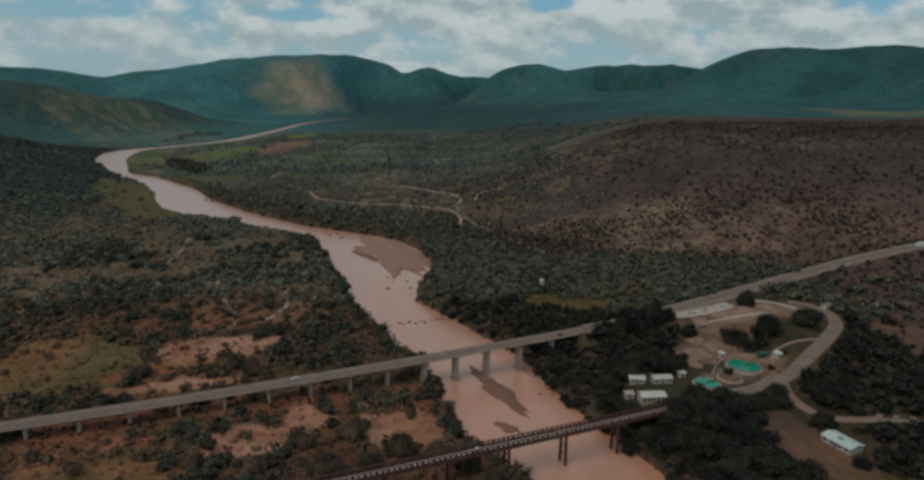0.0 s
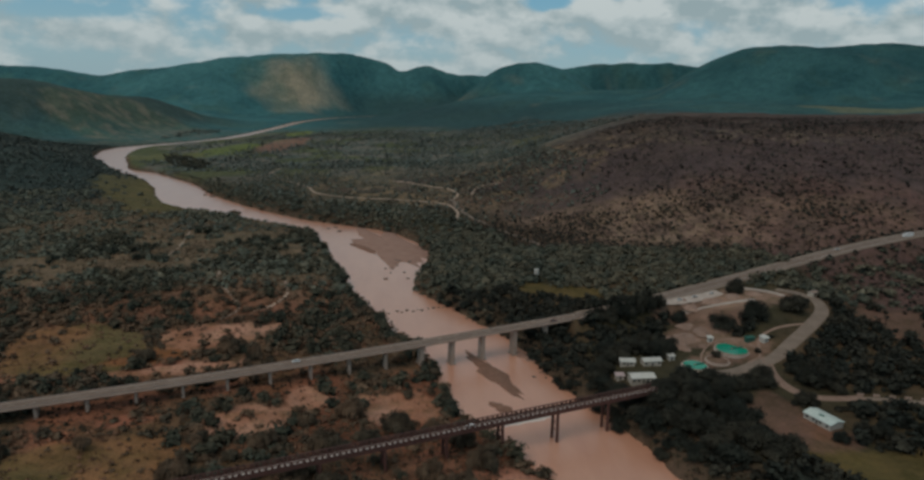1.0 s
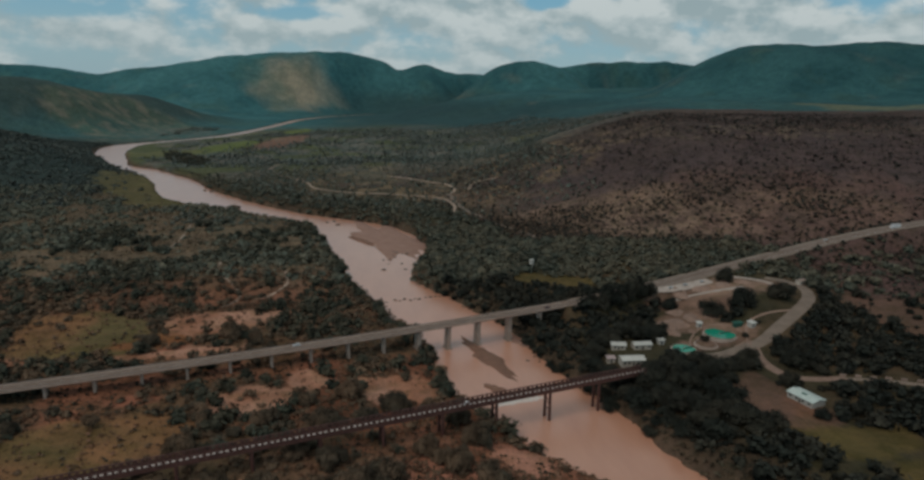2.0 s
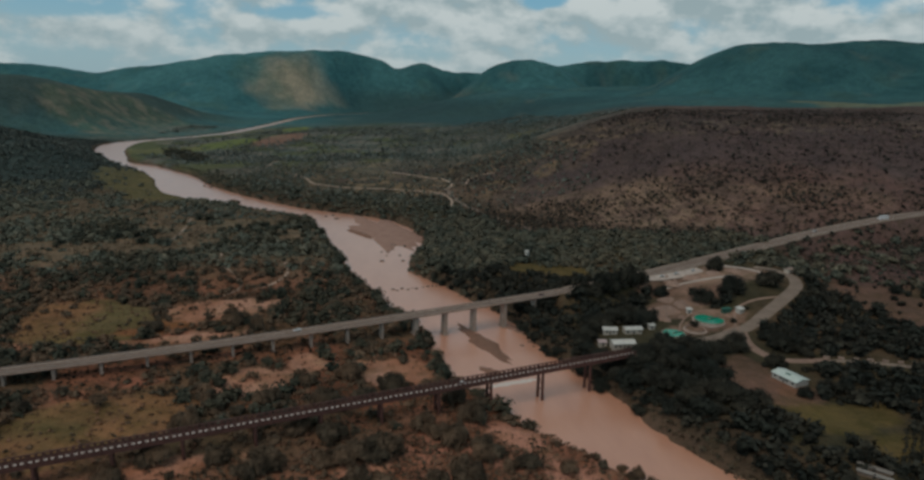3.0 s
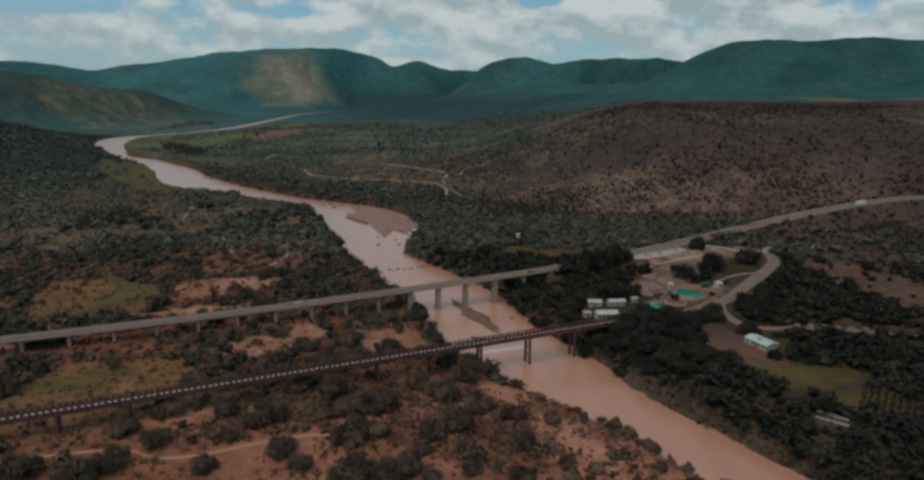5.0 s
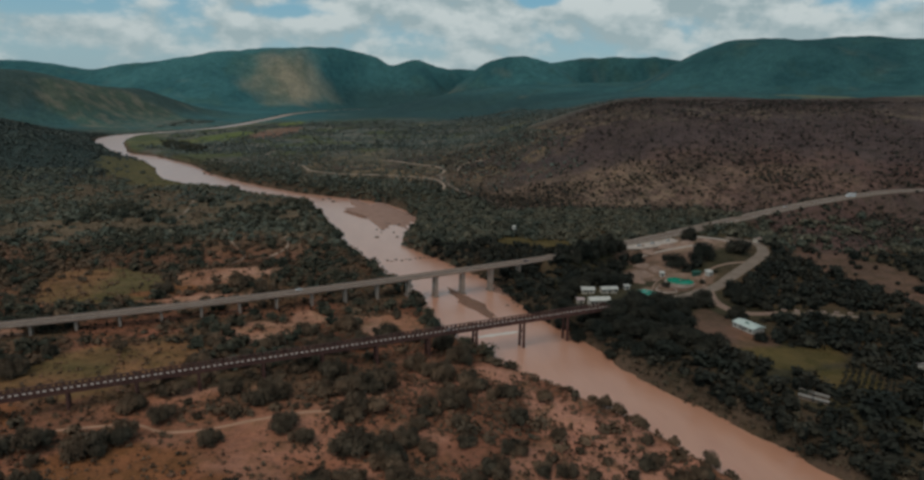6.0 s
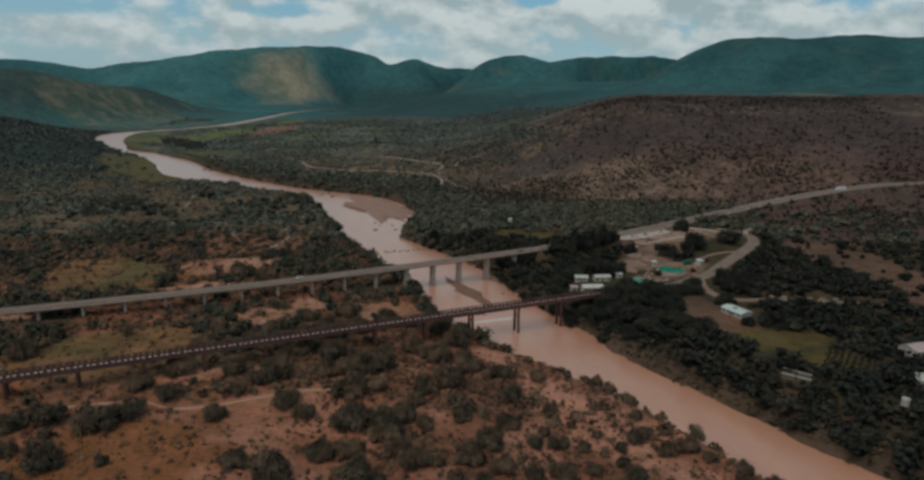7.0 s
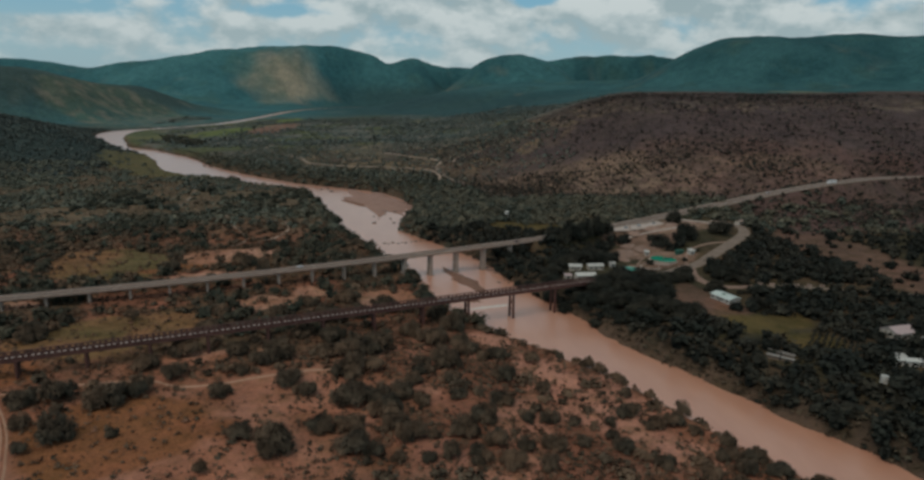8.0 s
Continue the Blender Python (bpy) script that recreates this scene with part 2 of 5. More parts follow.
# ---- the lie of the land: river course, banks, slopes and hills ----
RIVER = (
    (330, -190, 24), (250, -10, 21), (204, 85, 18), (181, 127, 17.5), (171, 144, 17.5), (161, 164.5, 18.5), (149.5, 190, 18), (135, 216.5, 17.5),
    (115, 257, 20.5), (94, 299, 29), (82, 322, 31), (70, 346, 33), (65, 368, 31), (59, 410, 31), (50, 437, 30), (32, 470, 30.5), (15.5, 509, 27),
    (3.5, 529, 26), (-7, 560, 26.5), (-10, 606, 31), (-10, 645, 41), (-14, 693, 50), (-34, 757, 47), (-70, 810, 27), (-130, 857, 19), (-214, 930, 29),
    (-270, 984, 38), (-314, 1048, 37), (-366, 1160, 30), (-420, 1240, 24), (-476, 1304, 27), (-529, 1360, 17), (-588, 1470, 28), (-628, 1560, 31))
UPSTREAM = (
    (-655, 1640, 33), (-676, 1735, 35), (-676, 1815, 26), (-650, 1880, 16), (-612, 1955, 12), (-550, 2090, 13), (-506, 2250, 17),
    (-472, 2600, 14), (-448, 2950, 15), (-430, 3200, 14), (-330, 3600, 14), (-100, 4000, 14))


def catmull(knots, steps):
    """A smooth line through the knots."""
    k = np.array(knots, float)
    k = np.vstack([2 * k[0] - k[1], k, 2 * k[-1] - k[-2]])
    out = []
    for i in range(1, len(k) - 2):
        a, b, c, d = k[i - 1], k[i], k[i + 1], k[i + 2]
        for u in np.arange(steps) / steps:
            out.append(0.5 * (2 * b + (c - a) * u + (2 * a - 5 * b + 4 * c - d) * u * u + (3 * b - a - 3 * c + d) * u ** 3))
    out.append(k[-2])
    return np.array(out)


COURSE = catmull(RIVER + UPSTREAM, 4)


def step(a, b, v):
    u = np.clip((v - a) / (b - a), 0, 1)
    return u * u * (3 - 2 * u)


def hashed(i, j, seed):
    v = np.sin(i * 127.1 + j * 311.7 + seed * 74.7) * 43758.5453
    return v - np.floor(v)


def value_noise(x, y, size, seed=0):
    """Smooth noise, 0 to 1, with lumps of that many metres."""
    x, y = np.asarray(x, float) / size + 517.3, np.asarray(y, float) / size + 311.9
    i, j = np.floor(x), np.floor(y)
    u, v = x - i, y - j
    u, v = u * u * (3 - 2 * u), v * v * (3 - 2 * v)
    a, b = hashed(i, j, seed), hashed(i + 1, j, seed)
    c, d = hashed(i, j + 1, seed), hashed(i + 1, j + 1, seed)
    return (a * (1 - u) + b * u) * (1 - v) + (c * (1 - u) + d * u) * v


def fractal(x, y, size, seed=0, octaves=4):
    total, weight = 0.0, 0.0
    for k in range(octaves):
        total = total + value_noise(x, y, size / 2 ** k, seed + 9 * k) / 2 ** k
        weight += 1 / 2 ** k
    return total / weight


def river_offset(x, y):
    """Metres from the water's edge (inside: minus), and the side: +1 east of the water, -1 west."""
    x, y = np.asarray(x, float).ravel(), np.asarray(y, float).ravel()
    best, side = np.full(x.shape, 1e9), np.ones(x.shape)
    for p, q in zip(COURSE[:-1], COURSE[1:]):
        e = q[:2] - p[:2]
        u = np.clip(((x - p[0]) * e[0] + (y - p[1]) * e[1]) / (e @ e), 0, 1)
        dx, dy = x - p[0] - u * e[0], y - p[1] - u * e[1]
        d = np.hypot(dx, dy) - (p[2] + u * (q[2] - p[2]))
        near = d < best
        best = np.where(near, d, best)
        side = np.where(near, np.where(e[0] * dy - e[1] * dx < 0, 1.0, -1.0), side)
    return best, side


def mound(x, y, cx, cy, rx, ry, turn, power=2.0):
    """A rounded hump, 1 in the middle and 0 far out."""
    a = radians(turn)
    u = ((x - cx) * math.cos(a) + (y - cy) * math.sin(a)) / rx
    v = (-(x - cx) * math.sin(a) + (y - cy) * math.cos(a)) / ry
    return np.exp(-((u * u + v * v) ** (power / 2)))


# far hills: middle, half length and half width in metres, turn, flatness of the top, height
HILLS = (
    (-430, 4450, 640, 520, 4, 3.4, 368), (-1080, 4350, 560, 520, 8, 2.4, 284), (215, 4600, 235, 400, 0, 2.2, 284),
    (860, 4200, 430, 420, 0, 2.8, 332), (1780, 4700, 1000, 220, 0, 4.0, 345), (1900, 3000, 620, 650, 18, 3.6, 365),
    (2560, 2750, 700, 800, 0, 3.4, 368), (-2350, 4350, 900, 380, 0, 2.8, 234), (-1270, 2230, 430, 300, 45, 2.8, 170),
    (-1000, 2580, 420, 210, 50, 2.6, 118), (-720, 2900, 260, 130, 52, 2.2, 55), (1000, 3600, 900, 600, 0, 3.0, 150), (450, 4680, 700, 240, 0, 4.0, 262),
    (-930, 4400, 330, 420, 0, 2.6, 272), (-1490, 4300, 400, 380, 0, 2.4, 225))


def height(x, y):
    shape = np.shape(x)
    x, y = np.asarray(x, float).ravel(), np.asarray(y, float).ravel()
    d, side = river_offset(x, y)
    dd = np.maximum(d, 0)
    west = 2.7 + 1.2 * step(15, 110, dd) + 0.01 * np.maximum(dd - 250, 0)
    east = 7.5 + 6.0 * step(4, 45, dd) + 8.5 * step(80, 190, dd) + 10 * step(190, 320, dd) + 0.02 * np.maximum(dd - 330, 0)
    upper = step(1150, 1500, y)
    east = east + (2.5 + 0.022 * dd - east) * upper
    west = west + (2.5 + 0.02 * dd - west) * upper
    flat = np.where(side < 0, west, east)
    # the long scrub slope that climbs north-east to a tableland
    v = 0.35 * x + 0.94 * y
    rise = 0.335 * (np.clip(v, 688, 900) - 688 + 85 * (1 - np.exp(-np.maximum(v - 900, 0) / 85)))
    away = np.maximum(y - 900, 0)
    mask = step(0, 1, (x - 50 - 0.05 * away) / (350 + 0.35 * away)) * step(60, 260, dd)
    climb = np.where(side > 0, rise * mask, 0)
    h = flat + climb
    h += 8 * mound(x, y, 264, 445, 75, 48, 25, 2.4)
    # west side knolls
    h += 7 * mound(x, y, -130, 560, 90, 60, 20) + 5 * mound(x, y, -85, 430, 30, 16, 15)
    h += 66 * mound(x, y, -960, 1420, 330, 260, -35, 2.4) + 25 * mound(x, y, -640, 1230, 110, 120, 0) * step(20, 90, dd)
    h += 40 * mound(x, y, -1500, 900, 400, 500, 0)
    far = 0 * x
    for cx, cy, rx, ry, turn, power, top in HILLS:
        far = far + (top * mound(x, y, cx, cy, rx, ry, turn, power)) ** 5
    far = far ** 0.2
    far *= step(40, 500, dd) * (0.92 + 0.13 * fractal(x, y, 420, 5) + 0.05 * np.abs(2 * fractal(x, y, 300, 6, 3) - 1) + 0.02 * np.abs(2 * value_noise(x, y, 90, 7) - 1))
    h = np.where(far > 0.3, np.sqrt(h * h + far * far), h)
    reach = np.clip((np.hypot(x, y) - 200) / 1500, 0, 1)
    h += (fractal(x, y, 60, 2, 3) - 0.5) * (1.6 + 5 * reach * step(100, 400, dd)) * step(6, 40, dd)
    h += (fractal(x, y, 330, 3, 4) - 0.5) * 34 * reach * step(250, 1100, dd)
    bed = -2.2 + 0.02 * d
    h = bed + (h - bed) * step(-1.5, 9.0, d + 5 * (value_noise(x, y, 17, 4) - 0.5) + 3 * (value_noise(x, y, 6, 8) - 0.5))
    return h.reshape(shape)

# ---- the highway's line: x, y, height of its surface ----
HIGHWAY = catmull((
    (-420, 262, 11.8), (-330, 290, 11.7), (-250, 315, 11.8), (-190, 333.6, 11.9), (-137, 350.2, 12.4), (-90, 364.8, 13.1), (-40, 380.4, 14.3),
    (0, 392.9, 15.5), (39, 405, 17.0), (83, 418.6, 18.9), (120, 430.3, 20.5), (160, 443.6, 23.0), (213, 463.5, 27.0), (258, 481.3, 31.0),
    (300, 498.2, 34.9), (340, 514, 38.7), (375, 527.4, 42.0), (430, 546.7, 46.6), (480, 561.8, 50.3), (540, 575.6, 53.4), (660, 590, 55.5)), 6)
SPAN_FROM, SPAN_TO = -330.0, 132.0  # the bridge runs between these eastings


def on_line(line, x, y):
    """How far from a line each place is, and the line's height where it comes nearest."""
    best, z = np.full(np.shape(x), 1e9), np.zeros(np.shape(x))
    for p, q in zip(line[:-1], line[1:]):
        e = q[:2] - p[:2]
        u = np.clip(((x - p[0]) * e[0] + (y - p[1]) * e[1]) / (e @ e), 0, 1)
        d = np.hypot(x - p[0] - u * e[0], y - p[1] - u * e[1])
        near = d < best
        best, z = np.where(near, d, best), np.where(near, p[2] + u * (q[2] - p[2]), z)
    return best, z


def land(x, y):
    """The ground's height, with the highway's cuttings and banks."""
    x, y = np.asarray(x, float), np.asarray(y, float)
    h = height(x, y)
    close = (x > SPAN_TO - 10) & (x < 700) & (y > 370) & (y < 660)
    if close.any():
        d, z = on_line(HIGHWAY[HIGHWAY[:, 0] > SPAN_TO - 12], x[close], y[close])
        h[close] = h[close] + (z - 0.35 - h[close]) * (1 - step(7, 26, d))
    return h


def land_at(x, y):
    return float(land(np.array([x]), np.array([y]))[0])


def mesh_of(name, verts, faces, mat=None, smooth=False):
    me = bpy.data.meshes.new(name)
    me.from_pydata([tuple(v) for v in verts], [], [tuple(f) for f in faces])
    me.update()
    if mat:
        me.materials.append(mat)
    if smooth:
        me.polygons.foreach_set("use_smooth", [True] * len(me.polygons))
    return me


def quads_mesh(name, verts, quads, mat, tone=None, smooth=False, out=None):
    """A mesh of quads from number arrays, fast."""
    verts, quads = np.asarray(verts, np.float32), np.asarray(quads, np.int32)
    me = bpy.data.meshes.new(name)
    me.vertices.add(len(verts))
    me.vertices.foreach_set("co", verts.ravel())
    me.loops.add(quads.size)
    me.loops.foreach_set("vertex_index", quads.ravel())
    me.polygons.add(len(quads))
    me.polygons.foreach_set("loop_start", np.arange(0, quads.size, 4, dtype=np.int32))
    if smooth:
        me.polygons.foreach_set("use_smooth", np.ones(len(quads), bool))
    me.update(calc_edges=True)
    if tone is not None:
        me.attributes.new("tone", "FLOAT", "POINT").data.foreach_set("value", np.asarray(tone, np.float32))
    if out is not None:
        me.attributes.new("out", "FLOAT_VECTOR", "POINT").data.foreach_set("vector", np.asarray(out, np.float32).ravel())
    me.materials.append(mat)
    return me


# ---- land cover, in plan ----
def patch(x, y, cx, cy, rx, ry, turn, seed):
    """1 inside a ragged-edged oval, 0 outside."""
    a = radians(turn)
    u = ((x - cx) * math.cos(a) + (y - cy) * math.sin(a)) / rx
    v = (-(x - cx) * math.sin(a) + (y - cy) * math.cos(a)) / ry
    r = np.hypot(u, v) + 0.75 * (fractal(x, y, 0.6 * min(rx, ry) + 4, seed, 3) - 0.5)
    return 1 - step(0.85, 1.1, r)


# middle, half axes, turn
BARE = ((-112, 446, 42, 30, 15), (-208, 392, 22, 14, 20), (-132, 392, 40, 9, 14), (6, 338, 26, 20, -20), (-72, 326, 20, 22, 10),
        (-46, 352, 12, 16, 10), (-66, 172, 78, 50, 10), (-95, 245, 30, 9, 12), (82, 216, 30, 8, -62), (104, 158, 26, 12, -60), (60, 262, 18, 8, -40),
        (-30, 205, 16, 24, 0), (-225, 330, 24, 10, 10), (152, 237, 12, 3, -58), (28, 190, 16, 10, 20), (-10, 240, 14, 8, 30))
OLIVE = ((-200, 424, 46, 42, -30), (-150, 276, 60, 30, 22))
DRYGRASS = ((-105, 172, 42, 34, 0), (-185, 228, 30, 20, 20), (-150, 412, 24, 10, 20), (206, 284, 8, 12, 0))
GREEN = ((-392, 1070, 215, 52, -58), (137, 514, 42, 16, -20), (216, 252, 28, 14, 0), (200, 262, 14, 14, 20), (228, 222, 20, 16, 40))
FIELDS = ((-408, 1745, 52, 180, -8), (-300, 1905, 52, 240, -5), (-520, 1540, 55, 150, -32), (-320, 2350, 40, 160, -6))
RED = ((196, 298, 15, 26, -10), (345, 365, 26, 60, 10), (352, 300, 30, 30, 10), (205, 280, 20, 14, 0))
EARTH = ((238, 442, 52, 22, 14), (200, 402, 24, 16, 30), (215, 378, 22, 13, 20), (226, 420, 30, 18, 10), (192, 366, 20, 9, 15))
TAN = ((300, 705, 230, 38, -22), (140, 860, 110, 34, -40), (230, 745, 60, 30, -22))


def thickness(x, y):
    """How thick the bush grows on the west bank, 0 to 1."""
    return step(0.42, 0.58, 0.65 * fractal(x, y, 62, 41, 3) + 0.35 * fractal(x, y, 21, 42, 3))


def cover_of(x, y, h):
    """The ground's colours, with haze, shade and sunlit patches mixed in."""
    d, side = river_offset(x, y)
    n1, n2, n3 = fractal(x, y, 70, 21), fractal(x, y, 22, 22), fractal(x, y, 190, 23)
    tone = lambda *c: np.array(c)[None, :]
    mix = lambda a, b, f: a + (b - a) * f[:, None]
    west = mix(tone(0.235, 0.098, 0.062) + 0 * x[:, None], tone(0.150, 0.090, 0.054), step(0.40, 0.62, n1))
    west = mix(west, tone(0.315, 0.127, 0.082), step(0.55, 0.7, n2))
    west = mix(west, tone(0.178, 0.142, 0.100), 0.85 * step(420, 600, y + 90 * (n1 - 0.5)))
    # east ground toned dark: shade under the woods is in the colour
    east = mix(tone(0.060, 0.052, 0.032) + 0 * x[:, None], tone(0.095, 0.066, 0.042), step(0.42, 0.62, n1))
    v = 0.35 * x + 0.94 * y
    slope = mix(tone(0.118, 0.074, 0.066) + 0 * x[:, None], tone(0.090, 0.065, 0.066), step(770, 830, v + 70 * (n1 - 0.5)))
    slope = mix(slope, tone(0.096, 0.068, 0.060), step(930, 990, v + 60 * (n1 - 0.5)))
    slope = mix(slope, tone(0.080, 0.059, 0.056), step(0.5, 0.68, n3))
    slope = mix(slope, tone(0.128, 0.075, 0.070), 0.8 * step(230, 330, x) * (1 - step(790, 850, v + 50 * (n1 - 0.5))) * step(0.35, 0.6, n2))
    east = mix(east, slope, np.maximum(step(640, 720, v) * step(60, 200, d), step(310, 350, x) * step(390, 430, y)))
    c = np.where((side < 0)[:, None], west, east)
    thick = thickness(x, y) * (side < 0)
    c = mix(c, mix(tone(0.118, 0.084, 0.055) + 0 * x[:, None], tone(0.165, 0.104, 0.068), n2), 0.85 * thick * step(8, 20, d))
    c = mix(c, tone(0.082, 0.070, 0.050), 0.85 * (side > 0) * step(780, 900, y) * (1 - step(140 + 0.2 * (y - 900), 320 + 0.2 * (y - 900), x)) * step(0.3, 0.55, n2))
    for k, (cx, cy, rx, ry, turn) in enumerate(TAN):
        c = mix(c, tone(0.185, 0.122, 0.095), patch(x, y, cx, cy, rx, ry, turn, 60 + k) * (0.15 + 0.6 * step(0.42, 0.62, n2)))
    for k, (cx, cy, rx, ry, turn) in enumerate(BARE):
        c = mix(c, mix(tone(0.345, 0.160, 0.102) + 0 * x[:, None], tone(0.49, 0.262, 0.188), step(0.3, 0.7, n2)), patch(x, y, cx, cy, rx, ry, turn, 30 + k))
    c = mix(c, mix(tone(0.29, 0.118, 0.078) + 0 * x[:, None], tone(0.46, 0.215, 0.155), step(0.40, 0.62, n2)), 0.8 * (side < 0) * step(-10, 40, x) * (1 - step(262, 300, y)))
    c = mix(c, mix(tone(0.30, 0.112, 0.068) + 0 * x[:, None], tone(0.40, 0.168, 0.110), n2), 0.65 * (side < 0) * (1 - step(222, 258, y)) * (1 - step(-20, 20, x)))
    for k, (cx, cy, rx, ry, turn) in enumerate(OLIVE):
        c = mix(c, mix(tone(0.148, 0.108, 0.048) + 0 * x[:, None], tone(0.25, 0.128, 0.066), step(0.42, 0.60, n1)), patch(x, y, cx, cy, rx, ry, turn, 50 + k))
    for k, (cx, cy, rx, ry, turn) in enumerate(DRYGRASS):
        c = mix(c, mix(tone(0.228, 0.106, 0.046) + 0 * x[:, None], tone(0.295, 0.112, 0.060), n2), patch(x, y, cx, cy, rx, ry, turn, 55 + k))
    for k, (cx, cy, rx, ry, turn) in enumerate(GREEN):
        c = mix(c, mix(tone(0.092, 0.076, 0.031) + 0 * x[:, None], tone(0.135, 0.090, 0.040), n2), patch(x, y, cx, cy, rx, ry, turn, 70 + k))
    for k, (cx, cy, rx, ry, turn) in enumerate(RED):
        c = mix(c, tone(0.175, 0.100, 0.078), 0.7 * patch(x, y, cx, cy, rx, ry, turn, 80 + k))
    for k, (cx, cy, rx, ry, turn) in enumerate(EARTH):
        c = mix(c, mix(tone(0.175, 0.108, 0.084) + 0 * x[:, None], tone(0.30, 0.195, 0.152), step(0.3, 0.7, n2)), 0.9 * patch(x, y, cx, cy, rx, ry, turn, 95 + k))
    specks = step(0.55, 0.66, fractal(x, y, 18, 27, 3)) * (side > 0) * step(820, 900, y) * (1 - step(1500, 1700, y)) * (1 - step(260, 420, x)) * step(60, 110, d)
    c = mix(c, tone(0.25, 0.175, 0.115), 0.8 * specks)
    fine = fractal(x, y, 11, 28, 3) + 0.25 * (fractal(x, y, 60, 29, 2) - 0.5)
    onslope = (side > 0) * step(650, 700, v) * (1 - step(765, 850, v + 60 * (n1 - 0.5))) * step(110, 200, x) * (1 - step(480, 640, x))
    c = mix(c, tone(0.245, 0.168, 0.128), onslope * (0.30 + 0.60 * step(0.44, 0.60, fine)) * (1 - 0.75 * step(280, 420, x)))
    c = mix(c, tone(0.20, 0.152, 0.115), 0.6 * (side > 0) * step(905, 950, v) * (1 - step(990, 1030, v)) * step(0.58, 0.66, fine))
    # far country under bush, haze painted into its colours, and the scree cliff above the river's far bend
    hazy_wood = mix(tone(0.033, 0.106, 0.124) + 0 * x[:, None], tone(0.052, 0.150, 0.168), step(0.3, 0.7, n3))
    hazy_wood = mix(hazy_wood, tone(0.050, 0.126, 0.130), step(0.55, 0.75, fractal(x, y, 120, 24)))
    hazy_wood = mix(hazy_wood, 0.82 * hazy_wood, step(900, 1500, x))
    hazy_wood = mix(hazy_wood, 1.18 * hazy_wood, 1 - step(-400, 200, x))
    # hill feet painted darker, the tops left hazier
    hazy_wood = mix(hazy_wood, tone(0.034, 0.066, 0.072), 0.75 * (1 - step(60, 190, h)) * step(-600, 0, x))
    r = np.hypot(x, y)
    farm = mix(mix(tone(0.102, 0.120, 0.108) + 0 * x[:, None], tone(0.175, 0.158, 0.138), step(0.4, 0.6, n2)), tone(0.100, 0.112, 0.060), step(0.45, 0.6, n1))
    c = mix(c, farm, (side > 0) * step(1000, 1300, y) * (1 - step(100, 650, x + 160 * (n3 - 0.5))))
    c = mix(c, hazy_wood, step(1350, 2000, r + 500 * (n3 - 0.5) - 900 * (side > 0) * (1 - step(600, 1100, d))))
    for k, (cx, cy, rx, ry, turn) in enumerate(FIELDS):
        c = mix(c, tone(*((0.145, 0.175, 0.058), (0.250, 0.135, 0.105), (0.15, 0.15, 0.07))[k % 3]), 0.85 * patch(x, y, cx, cy, rx, ry, turn, 85 + k))
    # western hillside painted dark: its shadow is in the colour
    c = mix(c, tone(0.046, 0.064, 0.062), (side < 0) * step(850, 1020, y + 60 * (n1 - 0.5)) * step(-400, -500, x) * (1 - step(1750, 2100, y)))
    c = mix(c, mix(tone(0.105, 0.096, 0.045) + 0 * x[:, None], tone(0.145, 0.118, 0.062), n2), 0.8 * patch(x, y, *GREEN[0], 70))
    # near ridge painted darker than the far hills, as less haze leaves it
    ridge = np.clip(1.3 * mound(x, y, -1270, 2230, 480, 340, 45, 2.8) + 1.2 * mound(x, y, -1000, 2580, 460, 240, 50, 2.6), 0, 1)
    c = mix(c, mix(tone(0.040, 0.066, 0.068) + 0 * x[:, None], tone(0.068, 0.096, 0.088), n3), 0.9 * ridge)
    # slope with tan cliffs, sunlight painted into its colour
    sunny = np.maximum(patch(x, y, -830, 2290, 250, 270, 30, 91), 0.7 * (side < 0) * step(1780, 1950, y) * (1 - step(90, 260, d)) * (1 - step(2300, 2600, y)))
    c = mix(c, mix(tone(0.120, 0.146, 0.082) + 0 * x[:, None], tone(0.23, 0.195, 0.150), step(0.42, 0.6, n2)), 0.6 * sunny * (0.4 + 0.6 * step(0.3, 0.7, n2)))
    # bare cliff soil, made paler by a painted spot of sun
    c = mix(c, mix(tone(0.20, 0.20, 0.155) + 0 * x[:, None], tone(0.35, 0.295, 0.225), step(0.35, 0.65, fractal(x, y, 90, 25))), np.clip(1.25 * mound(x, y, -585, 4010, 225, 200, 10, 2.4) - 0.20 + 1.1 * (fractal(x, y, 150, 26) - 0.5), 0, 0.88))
    # plateau patch painted yellowish as if sunlit
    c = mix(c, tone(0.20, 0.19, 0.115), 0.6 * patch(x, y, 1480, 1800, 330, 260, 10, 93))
    # wet mud at the water's edge
    c = mix(c, tone(0.078, 0.056, 0.040), (side > 0) * (1 - step(18, 34, d)) * (1 - step(900, 1100, y)))
    c = mix(c, tone(0.115, 0.077, 0.056), 1 - step(1, 8, d))
    return np.clip(c, 0.01, 0.8)


